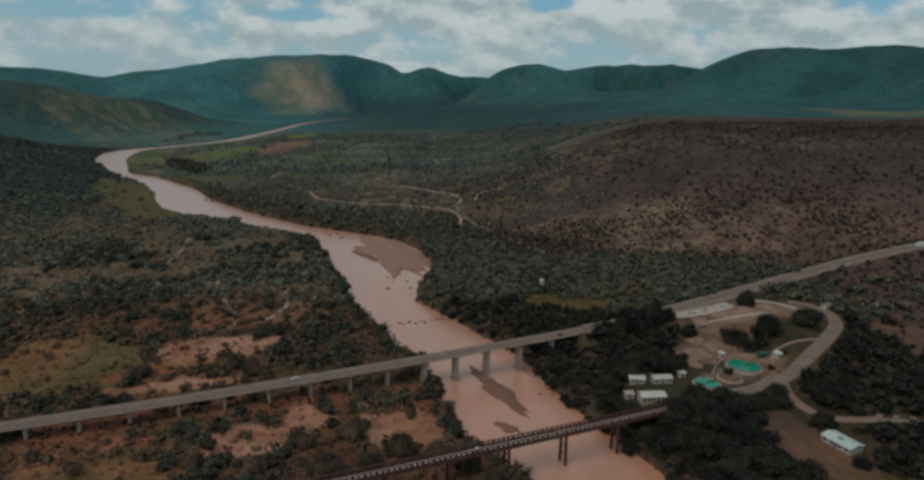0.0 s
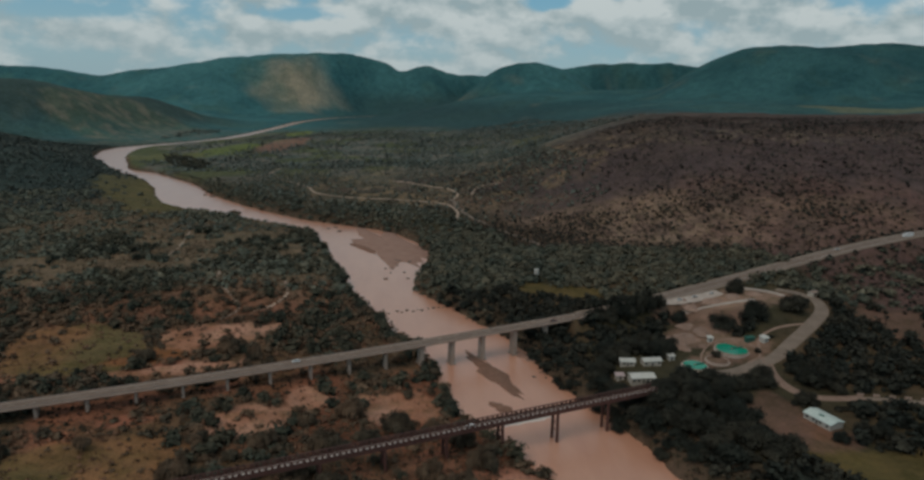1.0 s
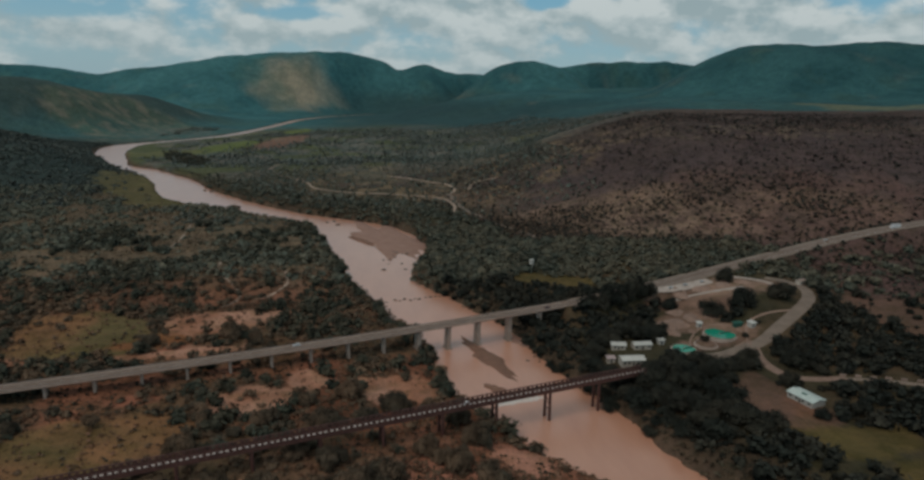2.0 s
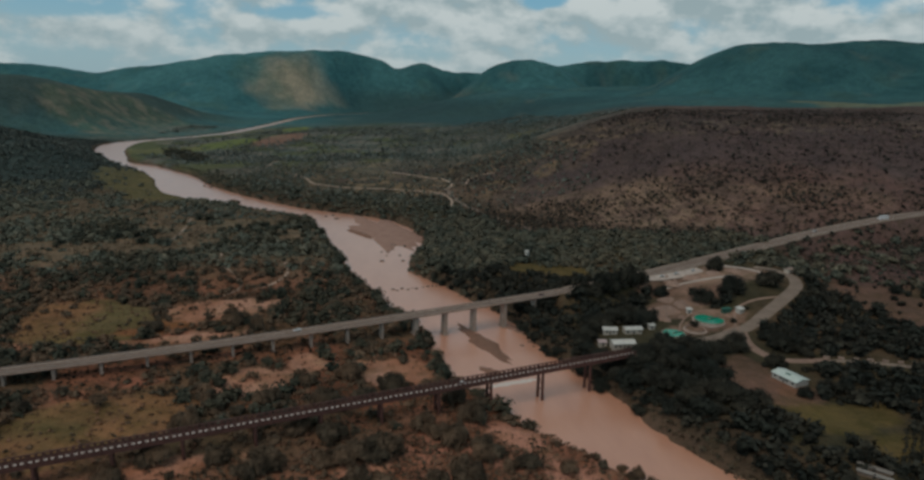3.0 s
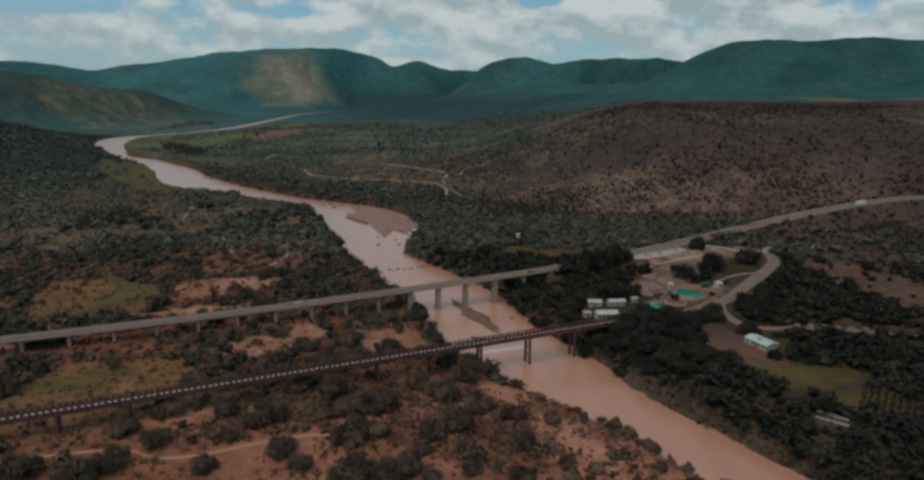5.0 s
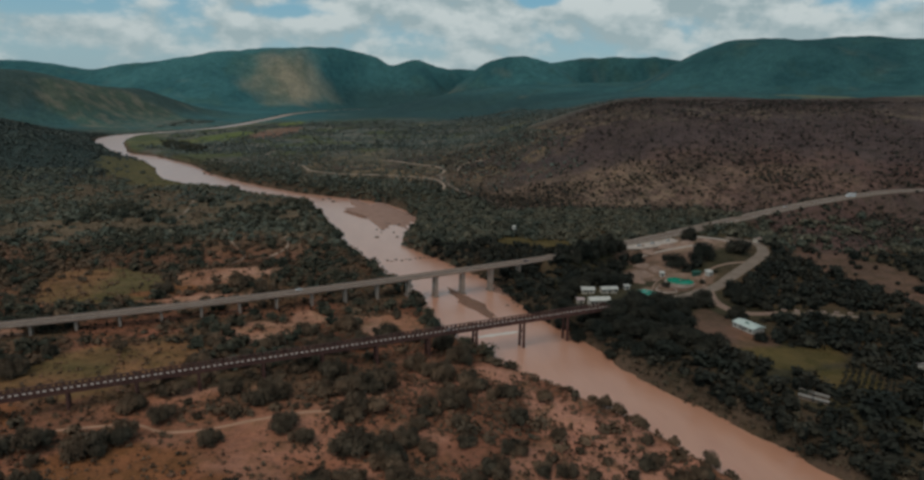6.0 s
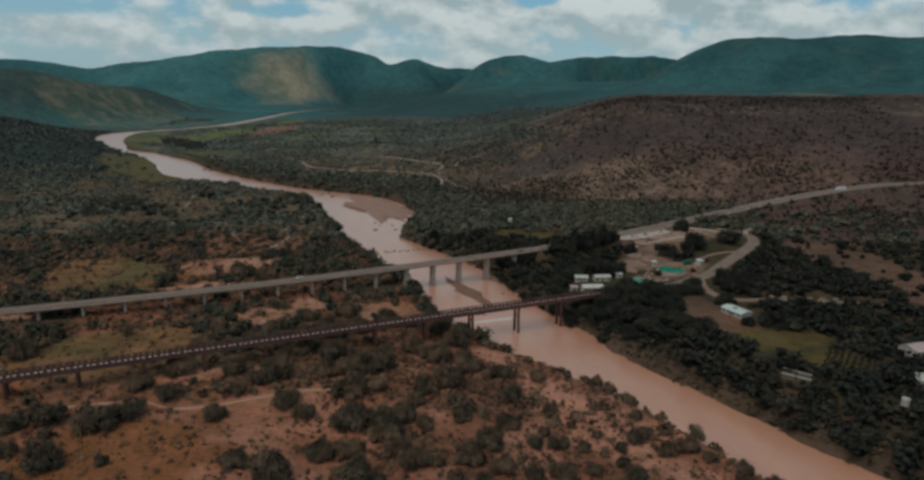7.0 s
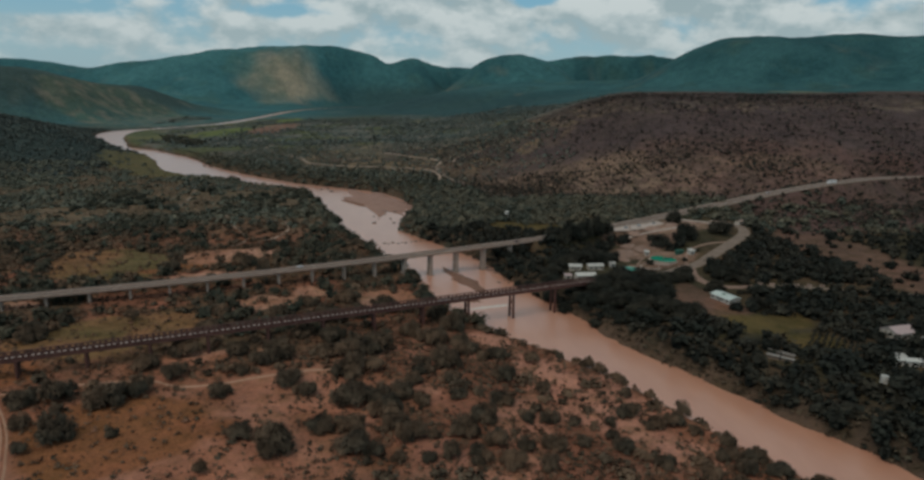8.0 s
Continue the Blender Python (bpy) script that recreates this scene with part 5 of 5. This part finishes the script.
def keep_clear(x, y):
    """True where roads, yards, buildings and tanks stand."""
    d, _ = on_line(ROAD_EAST, x, y)
    bad = (d < 10) | ((on_line(SPAN, x, y + 4.0)[0] < 10) & (x < 20))
    for cx, cy, r in ((143, 352, 17), (154, 364, 15), (190, 362, 24), (212, 378, 18), (232, 387, 9), (216, 291, 17), (203, 320, 12), (190, 302, 12), (201, 296, 12), (192, 284, 12), (199, 274, 11), (206, 262, 11), (208, 247, 11), (226, 249, 12), (241, 248, 9), (212, 236, 10), (202, 236, 7), (195, 400, 20),
                      (276, 222, 10), (286, 211, 7), (256, 191, 9), (198, 206, 4), (228, 174, 4), (125, 546, 7), (136, 504, 13), (156, 503, 12), (115, 512, 12), (172, 508, 8), (228, 222, 22), (240, 440, 34), (215, 445, 26), (268, 442, 28), (285, 455, 16), (205, 410, 22), (226, 462, 20), (252, 420, 22)):
        bad |= np.hypot(x - cx, y - cy) < r
    for line in (((186, 350), (213, 357), (231, 364), (252, 380), (275, 398), (296, 418), (305, 437), (302, 452), (290, 464)), ((225, 368), (219, 340), (221, 324), (228, 316), (240, 311)),
                 ((-157, 212), (-132, 218), (-107, 220), (-92, 213), (-74, 214), (-54, 221), (-30, 226)), ((-178, 218), (-162, 199), (-148, 178), (-138, 158), (-130, 139)),
                 ((246, 312), (270, 303), (293, 292), (309, 283), (331, 271), (372, 256), (430, 240)), ((232, 380), (238, 393), (256, 404), (274, 407), (284, 404))):
        p = np.array([(a, b, 0) for a, b in line], float)
        bad |= on_line(p, x, y)[0] < (9.5 if line[0][0] in (186, 225) else 6.5 if line[0][0] > 0 else 3.5)
    return bad


def openness(x, y):
    """1 on bare patches, fields and tracks, 0 elsewhere."""
    o = 0 * x
    for k, p in enumerate(BARE):
        o = np.maximum(o, patch(x, y, *p, 30 + k))
    for k, p in enumerate(OLIVE):
        o = np.maximum(o, patch(x, y, *p, 50 + k))
    for k, p in enumerate(DRYGRASS):
        o = np.maximum(o, 0.93 * patch(x, y, *p, 55 + k))
    for k, p in enumerate(FIELDS):
        o = np.maximum(o, patch(x, y, *p, 85 + k))
    for k, p in enumerate(GREEN):
        o = np.maximum(o, patch(x, y, *p, 70 + k))
    for k, p in enumerate(RED):
        o = np.maximum(o, patch(x, y, *p, 80 + k))
    return o


def scatter(seed, count, x0, x1, y0, y1, chance, small, large, room=0.8):
    """Random places where the chance allows, with a half width each, not too close to one another."""
    rs = np.random.RandomState(seed)
    x, y = x0 + (x1 - x0) * rs.rand(count), y0 + (y1 - y0) * rs.rand(count)
    r = small + (large - small) * rs.rand(count) ** 2.5
    d, side = river_offset(x, y)
    p = chance(x, y, d, side)
    ok = (rs.rand(count) < p) & (d > 0.4 + np.where(side > 0, 0.1, 0.4) * r) & ~keep_clear(x, y)
    x, y, r = x[ok], y[ok], r[ok]
    order = np.argsort(-r)
    grid, keep = {}, []
    for a, b, c in TREE_SPOTS:
        grid.setdefault((int(a // 12), int(b // 12)), []).append((a, b, c))
    for i in order:
        ci, cj, good = int(x[i] // 12), int(y[i] // 12), True
        for u in (-1, 0, 1):
            for v in (-1, 0, 1):
                for a, b, c in grid.get((ci + u, cj + v), ()):
                    if (a - x[i]) ** 2 + (b - y[i]) ** 2 < (room * (c + r[i])) ** 2:
                        good = False
                        break
                if not good:
                    break
            if not good:
                break
        if good:
            grid.setdefault((ci, cj), []).append((x[i], y[i], r[i]))
            keep.append(i)
    return np.stack([x[keep], y[keep], r[keep]], 1)


def thicket(name, spots, sprays, mat, label, seed, tall=0.70, core=0.0, leaf=0.32):
    """Many bushes as one mesh of leaf sprays, round low cores where they are dense."""
    rs = np.random.RandomState(seed)
    n = len(spots)
    z = land(spots[:, 0], spots[:, 1])
    c = np.stack([spots[:, 0], spots[:, 1], z], 1)
    r = spots[:, 2]
    high = r * tall * (0.75 + 0.5 * rs.rand(n))
    # three lobes to a bush give it an uneven outline
    th = 2 * math.pi * rs.rand(n, 3)
    q = r[:, None] * (0.15 + 0.38 * rs.rand(n, 3))
    lobe = np.stack([c[:, None, 0] + q * np.cos(th), c[:, None, 1] + q * np.sin(th), c[:, None, 2] + high[:, None] * (0.25 + 0.45 * rs.rand(n, 3))], -1)
    rad = r[:, None] * (0.42 + 0.25 * rs.rand(n, 3))
    m = n * sprays
    who = np.repeat(np.arange(n), sprays)
    which = rs.randint(0, 3, m)
    d = rs.normal(size=(m, 3))
    d /= np.linalg.norm(d, axis=1)[:, None]
    d[:, 2] = np.where(d[:, 2] < -0.3, -d[:, 2], d[:, 2])
    at = lobe[who, which] + d * (rad[who, which] * (0.55 + 0.75 * rs.rand(m) ** 1.3))[:, None] * np.array([1, 1, 0.85])
    nrm = d + 0.42 * rs.normal(size=(m, 3)) + np.array([0, 0, 0.3])
    t1 = np.cross(nrm, rs.normal(size=(m, 3)))
    t1 /= np.linalg.norm(t1, axis=1)[:, None]
    t2 = np.cross(nrm, t1)
    t2 /= np.linalg.norm(t2, axis=1)[:, None]
    size = (r[who] * leaf * (0.6 + 0.8 * rs.rand(m)))[:, None]
    ring = np.stack([at - t1 * size, at - t2 * size * 0.7, at + t1 * size, at + t2 * size * 0.8], 1).reshape(-1, 3)
    tone = np.repeat(np.repeat(rs.rand(n), sprays), 4)
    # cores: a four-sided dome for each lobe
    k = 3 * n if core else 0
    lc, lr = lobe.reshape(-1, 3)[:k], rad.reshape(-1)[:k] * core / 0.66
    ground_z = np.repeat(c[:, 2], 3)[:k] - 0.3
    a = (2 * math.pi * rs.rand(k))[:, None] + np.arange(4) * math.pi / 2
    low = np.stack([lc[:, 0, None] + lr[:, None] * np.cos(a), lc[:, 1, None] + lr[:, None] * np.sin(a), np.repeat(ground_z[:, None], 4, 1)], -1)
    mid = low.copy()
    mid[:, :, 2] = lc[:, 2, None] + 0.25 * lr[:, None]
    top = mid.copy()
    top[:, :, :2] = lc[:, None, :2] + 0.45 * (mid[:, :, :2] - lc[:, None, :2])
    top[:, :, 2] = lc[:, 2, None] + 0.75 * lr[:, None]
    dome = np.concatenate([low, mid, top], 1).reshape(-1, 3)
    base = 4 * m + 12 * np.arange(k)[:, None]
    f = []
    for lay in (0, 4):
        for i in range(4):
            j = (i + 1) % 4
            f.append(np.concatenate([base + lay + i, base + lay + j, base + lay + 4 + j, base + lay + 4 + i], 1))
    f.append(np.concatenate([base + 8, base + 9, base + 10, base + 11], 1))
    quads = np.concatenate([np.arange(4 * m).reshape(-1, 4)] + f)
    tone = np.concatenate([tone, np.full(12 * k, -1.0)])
    # leaves catch the light as the rounded bush does
    own = np.concatenate([np.repeat(who, 4), np.repeat(np.repeat(np.arange(n), 3)[:k], 12)])
    pts = np.concatenate([ring, dome])
    out = (pts - c[own]) / r[own][:, None]
    out = out / (np.linalg.norm(out, axis=1)[:, None] + 0.2) + np.array([0, 0, 1.3])
    out /= np.linalg.norm(out, axis=1)[:, None]
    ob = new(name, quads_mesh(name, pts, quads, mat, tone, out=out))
    return tagged(ob, label, "scrub", kind="stuff")


def clumps(spots, seed):
    """Wide clumps are three bushes grown into one another."""
    rs = np.random.RandomState(seed)
    out = []
    for x, y, r in spots:
        if r < 4.6:
            out.append((x, y, 0.95 * r))
            continue
        a = 6.28 * rs.rand()
        for k in range(3):
            q, u = r * (0.30 + 0.22 * rs.rand()), a + 2.1 * k + 0.5 * rs.rand()
            out.append((x + q * math.cos(u), y + q * math.sin(u), r * (0.52 + 0.24 * rs.rand())))
    return out


for k, spots in enumerate((PATH_BUSHES, CLUMP_BUSHES, BANKSIDE_BUSHES, BETWEEN_BUSHES)):
    plant(PATTERNS, clumps(spots, 60 + k), 1 + k, lift=1.4)
plant(BROAD, YARD_TREES, 3)
# a row of tall trees between the highway and the works
roadside = []
rs = np.random.RandomState(71)
for x in np.arange(136, 186, 4.4):
    c, turn = at_easting(float(x))
    off = 10.5 + 3.5 * rs.rand()
    roadside.append((c[0] + off * math.sin(radians(turn)), c[1] - off * math.cos(radians(turn)), 4.8 + 2.2 * rs.rand()))
plant(RIVERINE, roadside, 72, lift=1.6)


def west_chance(x, y, d, side):
    p = (0.05 + 0.22 * step(290, 320, y) * (1 - step(520, 600, y)) + 0.70 * thickness(x, y) ** 1.6) * (1 - 0.35 * (y < 300) * (x > -40))
    p = np.maximum(p, 0.45 * (1 - step(10, 22, d)))
    p = p * (1 - 0.3 * step(520, 620, y)) * (0.22 + 0.78 * step(255, 300, y + 0.25 * np.minimum(x + 100, 0)))
    return np.where(side < 0, p * (1 - 0.97 * openness(x, y)), 0)


def east_chance(x, y, d, side):
    v = 0.35 * x + 0.94 * y
    p = np.where(v < 660, 0.75 + 0.25 * step(0.35, 0.5, fractal(x, y, 60, 43, 3)), 0.0)
    p = np.maximum(p, (1 - step(55, 95, d)) * (1 - step(840, 960, y)))
    p = np.maximum(p, 0.75 * (1 - step(22, 45, d)) * (1 - step(1080, 1180, y)))
    p = np.where((d < 40) & (y < 520), 1.0, p)
    p = p * (1 - 0.8 * step(315, 350, x) * step(395, 425, y)) * (1 - 0.55 * step(330, 360, x))
    p = p * np.where((y < 285) & (y > 190) & (d < 6), 0.04, 1.0)
    return np.where(side > 0, p * (1 - 0.95 * openness(x, y)), 0)


def slope_chance(x, y, d, side):
    v = 0.35 * x + 0.94 * y
    n = fractal(x, y, 80, 45, 3)
    p = (0.25 + 0.75 * step(0.4, 0.6, n)) * np.maximum(step(640, 680, v), step(320, 345, x) * step(395, 425, y))
    return np.where((side > 0) & (d > 50), p * (1 - 0.9 * openness(x, y)), 0)


def small_chance(x, y, d, side):
    return np.where(side < 0, 0.25 + 0.75 * step(0.45, 0.6, fractal(x, y, 30, 47, 3)), 0.0)


def lower_chance(x, y, d, side):
    v = 0.35 * x + 0.94 * y
    return slope_chance(x, y, d, side) * (1 - 0.72 * step(770, 840, v + 60 * (fractal(x, y, 70, 21) - 0.5)))


def shrub_chance(x, y, d, side):
    n = fractal(x, y, 40, 51, 3)
    return np.where(side < 0, (0.22 + 0.78 * step(0.42, 0.6, n)) * (1 - 0.8 * openness(x, y)), 0.0)


# the nearest bushes of the open west bank as single things, the rest as thickets
west = scatter(5, 26000, -330, 140, 90, 560, west_chance, 1.0, 5.6, 0.62)
rank = np.hypot(west[:, 0] + 20, west[:, 1] - 190)
front = west[np.argsort(rank)][:8]
rest = west[np.argsort(rank)][8:]
plant(PATTERNS, front, 6)
thicket("west_bank_bush", rest, 78, M_LEAF, "dense dark green thorn bush on the west bank", 7, 0.55, leaf=0.21)
def under_chance(x, y, d, side):
    n = 0.6 * fractal(x, y, 24, 61, 3) + 0.4 * fractal(x, y, 70, 62, 2)
    return np.where(side < 0, (0.28 + 0.72 * step(0.44, 0.56, n)) * (1 - 0.70 * openness(x, y)) * (0.45 + 0.55 * step(-60, 0, x + 0.3 * (y - 200))), 0.0)


under_low = scatter(64, 40000, -200, 165, 85, 330, under_chance, 0.45, 2.1, 0.5)
thicket("undergrowth", under_low, 22, M_LEAF, "low olive undergrowth round the thorn bushes", 65, 0.6, leaf=0.28)
low = scatter(8, 9000, -260, 140, 80, 420, small_chance, 0.35, 1.3, 1.0)
thicket("low_scrub", low, 9, M_DRY, "small dry shrubs dotted over red soil", 9, 0.8, leaf=0.4)
def mass_chance(x, y, d, side):
    p = thickness(x, y) * step(0.40, 0.52, fractal(x, y, 48, 71, 3))
    road, _ = on_line(HIGHWAY, x, y)
    south = y < np.interp(x, HIGHWAY[:, 0], HIGHWAY[:, 1])
    p = np.maximum(p, 0.9 * south * (1 - step(22, 34, road)) * step(-110, -70, x))
    p = np.maximum(p, 0.7 * (1 - step(8, 20, d)) * (y < 620))
    return np.where(side < 0, p * (1 - openness(x, y)) ** 2 * step(265, 300, y), 0.0)


mass = scatter(72, 9000, -330, 60, 265, 800, mass_chance, 3.0, 8.0, 0.60)
M_MASS = material("evergreen_leaves", leaf_surface((0.026, 0.032, 0.025), (0.058, 0.064, 0.047), (0.105, 0.088, 0.058), 0.6))
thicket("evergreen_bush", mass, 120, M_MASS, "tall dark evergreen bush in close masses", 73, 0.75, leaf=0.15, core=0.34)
shrub = scatter(26, 34000, -330, 150, 90, 560, shrub_chance, 0.5, 2.4, 0.5)
thicket("mixed_shrubs", shrub, 15, M_DRY, "olive and brown shrubs between the thorn bushes", 27, 0.85, leaf=0.3)
east = scatter(10, 20000, 40, 470, 60, 720, east_chance, 2.0, 8.0, 0.42)
near = np.argsort(np.hypot(east[:, 0] - 175, east[:, 1] - 330))
plant(RIVERINE, east[near[:230]], 38)
east = east[near[230:]]
# lighter leaves beyond the highway, where no cloud shade is put into the colour
beyond = 0.35 * east[:, 0] + 0.94 * east[:, 1] > 515
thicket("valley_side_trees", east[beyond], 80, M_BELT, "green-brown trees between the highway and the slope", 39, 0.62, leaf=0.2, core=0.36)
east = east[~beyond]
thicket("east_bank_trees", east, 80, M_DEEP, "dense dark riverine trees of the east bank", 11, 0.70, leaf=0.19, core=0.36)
def bank_chance(x, y, d, side):
    return np.where((d < 18) & (side > 0), 0.45 + 0.55 * step(0.42, 0.55, fractal(x, y, 14, 58, 2)), 0.0)


bank = scatter(36, 60000, 40, 260, 60, 480, bank_chance, 0.6, 2.4, 0.5)
thicket("bank_scrub", bank, 16, M_REED, "low dark scrub and reeds on the river bank", 37, 0.9, leaf=0.34)
fringe = scatter(66, 60000, -520, 70, 440, 1320, lambda x, y, d, side: np.where((d < 15) & (side > 0), 0.8, 0.0), 0.9, 3.2, 0.5)
thicket("bank_fringe", fringe, 14, M_BELT, "dark scrub hanging over the far bank", 67, 0.7, leaf=0.34)
belt = scatter(12, 22000, -420, 200, 520, 1500, east_chance, 2.2, 6.5, 0.48)
thicket("river_belt_trees", belt, 40, M_BELT, "dark belt of trees along the far bank", 13, 0.65, leaf=0.26)
farwest = scatter(14, 42000, -800, 0, 540, 1060, west_chance, 1.2, 7.5, 0.48)
thicket("far_west_bush", farwest, 40, M_MID, "dark bush covering the western flats", 15, 0.36, leaf=0.25)
def open_chance(x, y, d, side):
    return shrub_chance(x, y, d, side) * (1 - 0.85 * thickness(x, y))


def brush_chance(x, y, d, side):
    return np.where(side < 0, thickness(x, y) * (1 - 0.9 * openness(x, y)), 0.0)


brush = scatter(46, 40000, -700, 60, 330, 1000, brush_chance, 0.8, 3.2, 0.42)
thicket("green_underbrush", brush[brush[:, 1] < 540], 13, M_LEAF, "olive underbrush between the taller bushes", 47, 0.5, leaf=0.34)
thicket("green_underbrush", brush[brush[:, 1] >= 540], 13, M_MID, "grey-green underbrush over the western flats", 48, 0.36, leaf=0.34)
farshrub = scatter(44, 40000, -760, 0, 540, 1000, open_chance, 0.8, 3.0, 0.5)
M_FLATS = material("flats_shrub_leaves", leaf_surface((0.078, 0.068, 0.050), (0.142, 0.118, 0.084), (0.190, 0.138, 0.092)))
thicket("far_west_shrubs", farshrub, 10, M_FLATS, "brown and olive shrubs over the western flats", 45, 0.45, leaf=0.38)
slope = scatter(16, 38000, 20, 800, 400, 1080, lower_chance, 0.9, 3.6, 0.8)
thicket("slope_scrub", slope, 11, M_SLOPE, "scattered dark scrub on the brown slope", 17, leaf=0.4)
band = scatter(74, 20000, 90, 640, 440, 860, lambda x, y, d, side: slope_chance(x, y, d, side) * (1 - step(745, 820, 0.35 * x + 0.94 * y + 60 * (fractal(x, y, 70, 21) - 0.5))), 1.3, 3.6, 0.75)
thicket("slope_foot_bush", band, 16, M_BAND, "dark green bush dotted over the tan foot of the slope", 75, 0.6, leaf=0.30)
dry = scatter(18, 48000, 100, 900, 560, 1100, slope_chance, 0.5, 1.9, 0.8)
thicket("dry_slope_scrub", dry, 6, M_TWIG, "leafless brown scrub on the upper slope", 19, leaf=0.46)


def woods_chance(x, y, d, side):
    return np.where((side < 0) & (d > 6), 0.55 + 0.45 * step(0.3, 0.5, fractal(x, y, 90, 53, 3)), 0.0) * (1 - 0.9 * openness(x, y))


def far_chance(x, y, d, side):
    return np.where(d > np.where(y > 1450, 90, 20), (0.2 + 0.8 * step(0.4, 0.6, fractal(x, y, 140, 49, 3))) * (1 - 0.9 * openness(x, y)), 0)


# bluish leaf tones that carry the valley's haze
M_VALE = material("hazed_valley_leaves", leaf_surface((0.048, 0.074, 0.068), (0.112, 0.145, 0.126), (0.175, 0.162, 0.130)))
midvalley = scatter(28, 22000, -260, 260, 780, 1380, far_chance, 1.0, 4.5, 0.6)
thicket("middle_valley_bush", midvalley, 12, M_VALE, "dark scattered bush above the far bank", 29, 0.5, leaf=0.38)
grove = scatter(76, 5000, -560, -300, 1240, 1660, lambda x, y, d, side: np.where((side > 0) & (d > 12), patch(x, y, -428, 1440, 150, 34, 116, 97), 0.0), 3.0, 7.0, 0.5)
thicket("bend_grove", grove, 34, M_MASS, "dark grove at the river's far bend", 77, 0.7, leaf=0.26)
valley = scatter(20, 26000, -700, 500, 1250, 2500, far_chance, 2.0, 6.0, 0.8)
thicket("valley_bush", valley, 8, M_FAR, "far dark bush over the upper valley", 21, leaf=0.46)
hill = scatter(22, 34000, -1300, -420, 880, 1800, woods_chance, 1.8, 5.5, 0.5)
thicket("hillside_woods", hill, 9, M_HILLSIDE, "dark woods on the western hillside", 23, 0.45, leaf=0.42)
# strip of scrub below the deck; the bridge's shade is put into its colour
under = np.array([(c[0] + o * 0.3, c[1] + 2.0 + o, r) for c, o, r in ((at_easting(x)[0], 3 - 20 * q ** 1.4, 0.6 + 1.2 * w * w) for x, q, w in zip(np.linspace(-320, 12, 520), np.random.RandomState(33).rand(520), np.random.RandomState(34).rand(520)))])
thicket("under_bridge_scrub", under, 18, M_DEEP, "low scrub under the highway bridge, its colour darkened for shade", 35, 0.8, leaf=0.3)
rs = np.random.RandomState(24)
rows = [(213 + 3.4 * i * 0.66 + 3.6 * j * 0.75 + 0.5 * rs.rand(), 209 + 3.4 * i * 0.75 - 3.6 * j * 0.40 + 0.5 * rs.rand(), 1.15 + 0.4 * rs.rand()) for i in range(12) for j in range(8)]
thicket("orchard_rows", np.array(rows), 22, M_DEEP, "rows of small orchard trees", 25, 1.0, leaf=0.36)
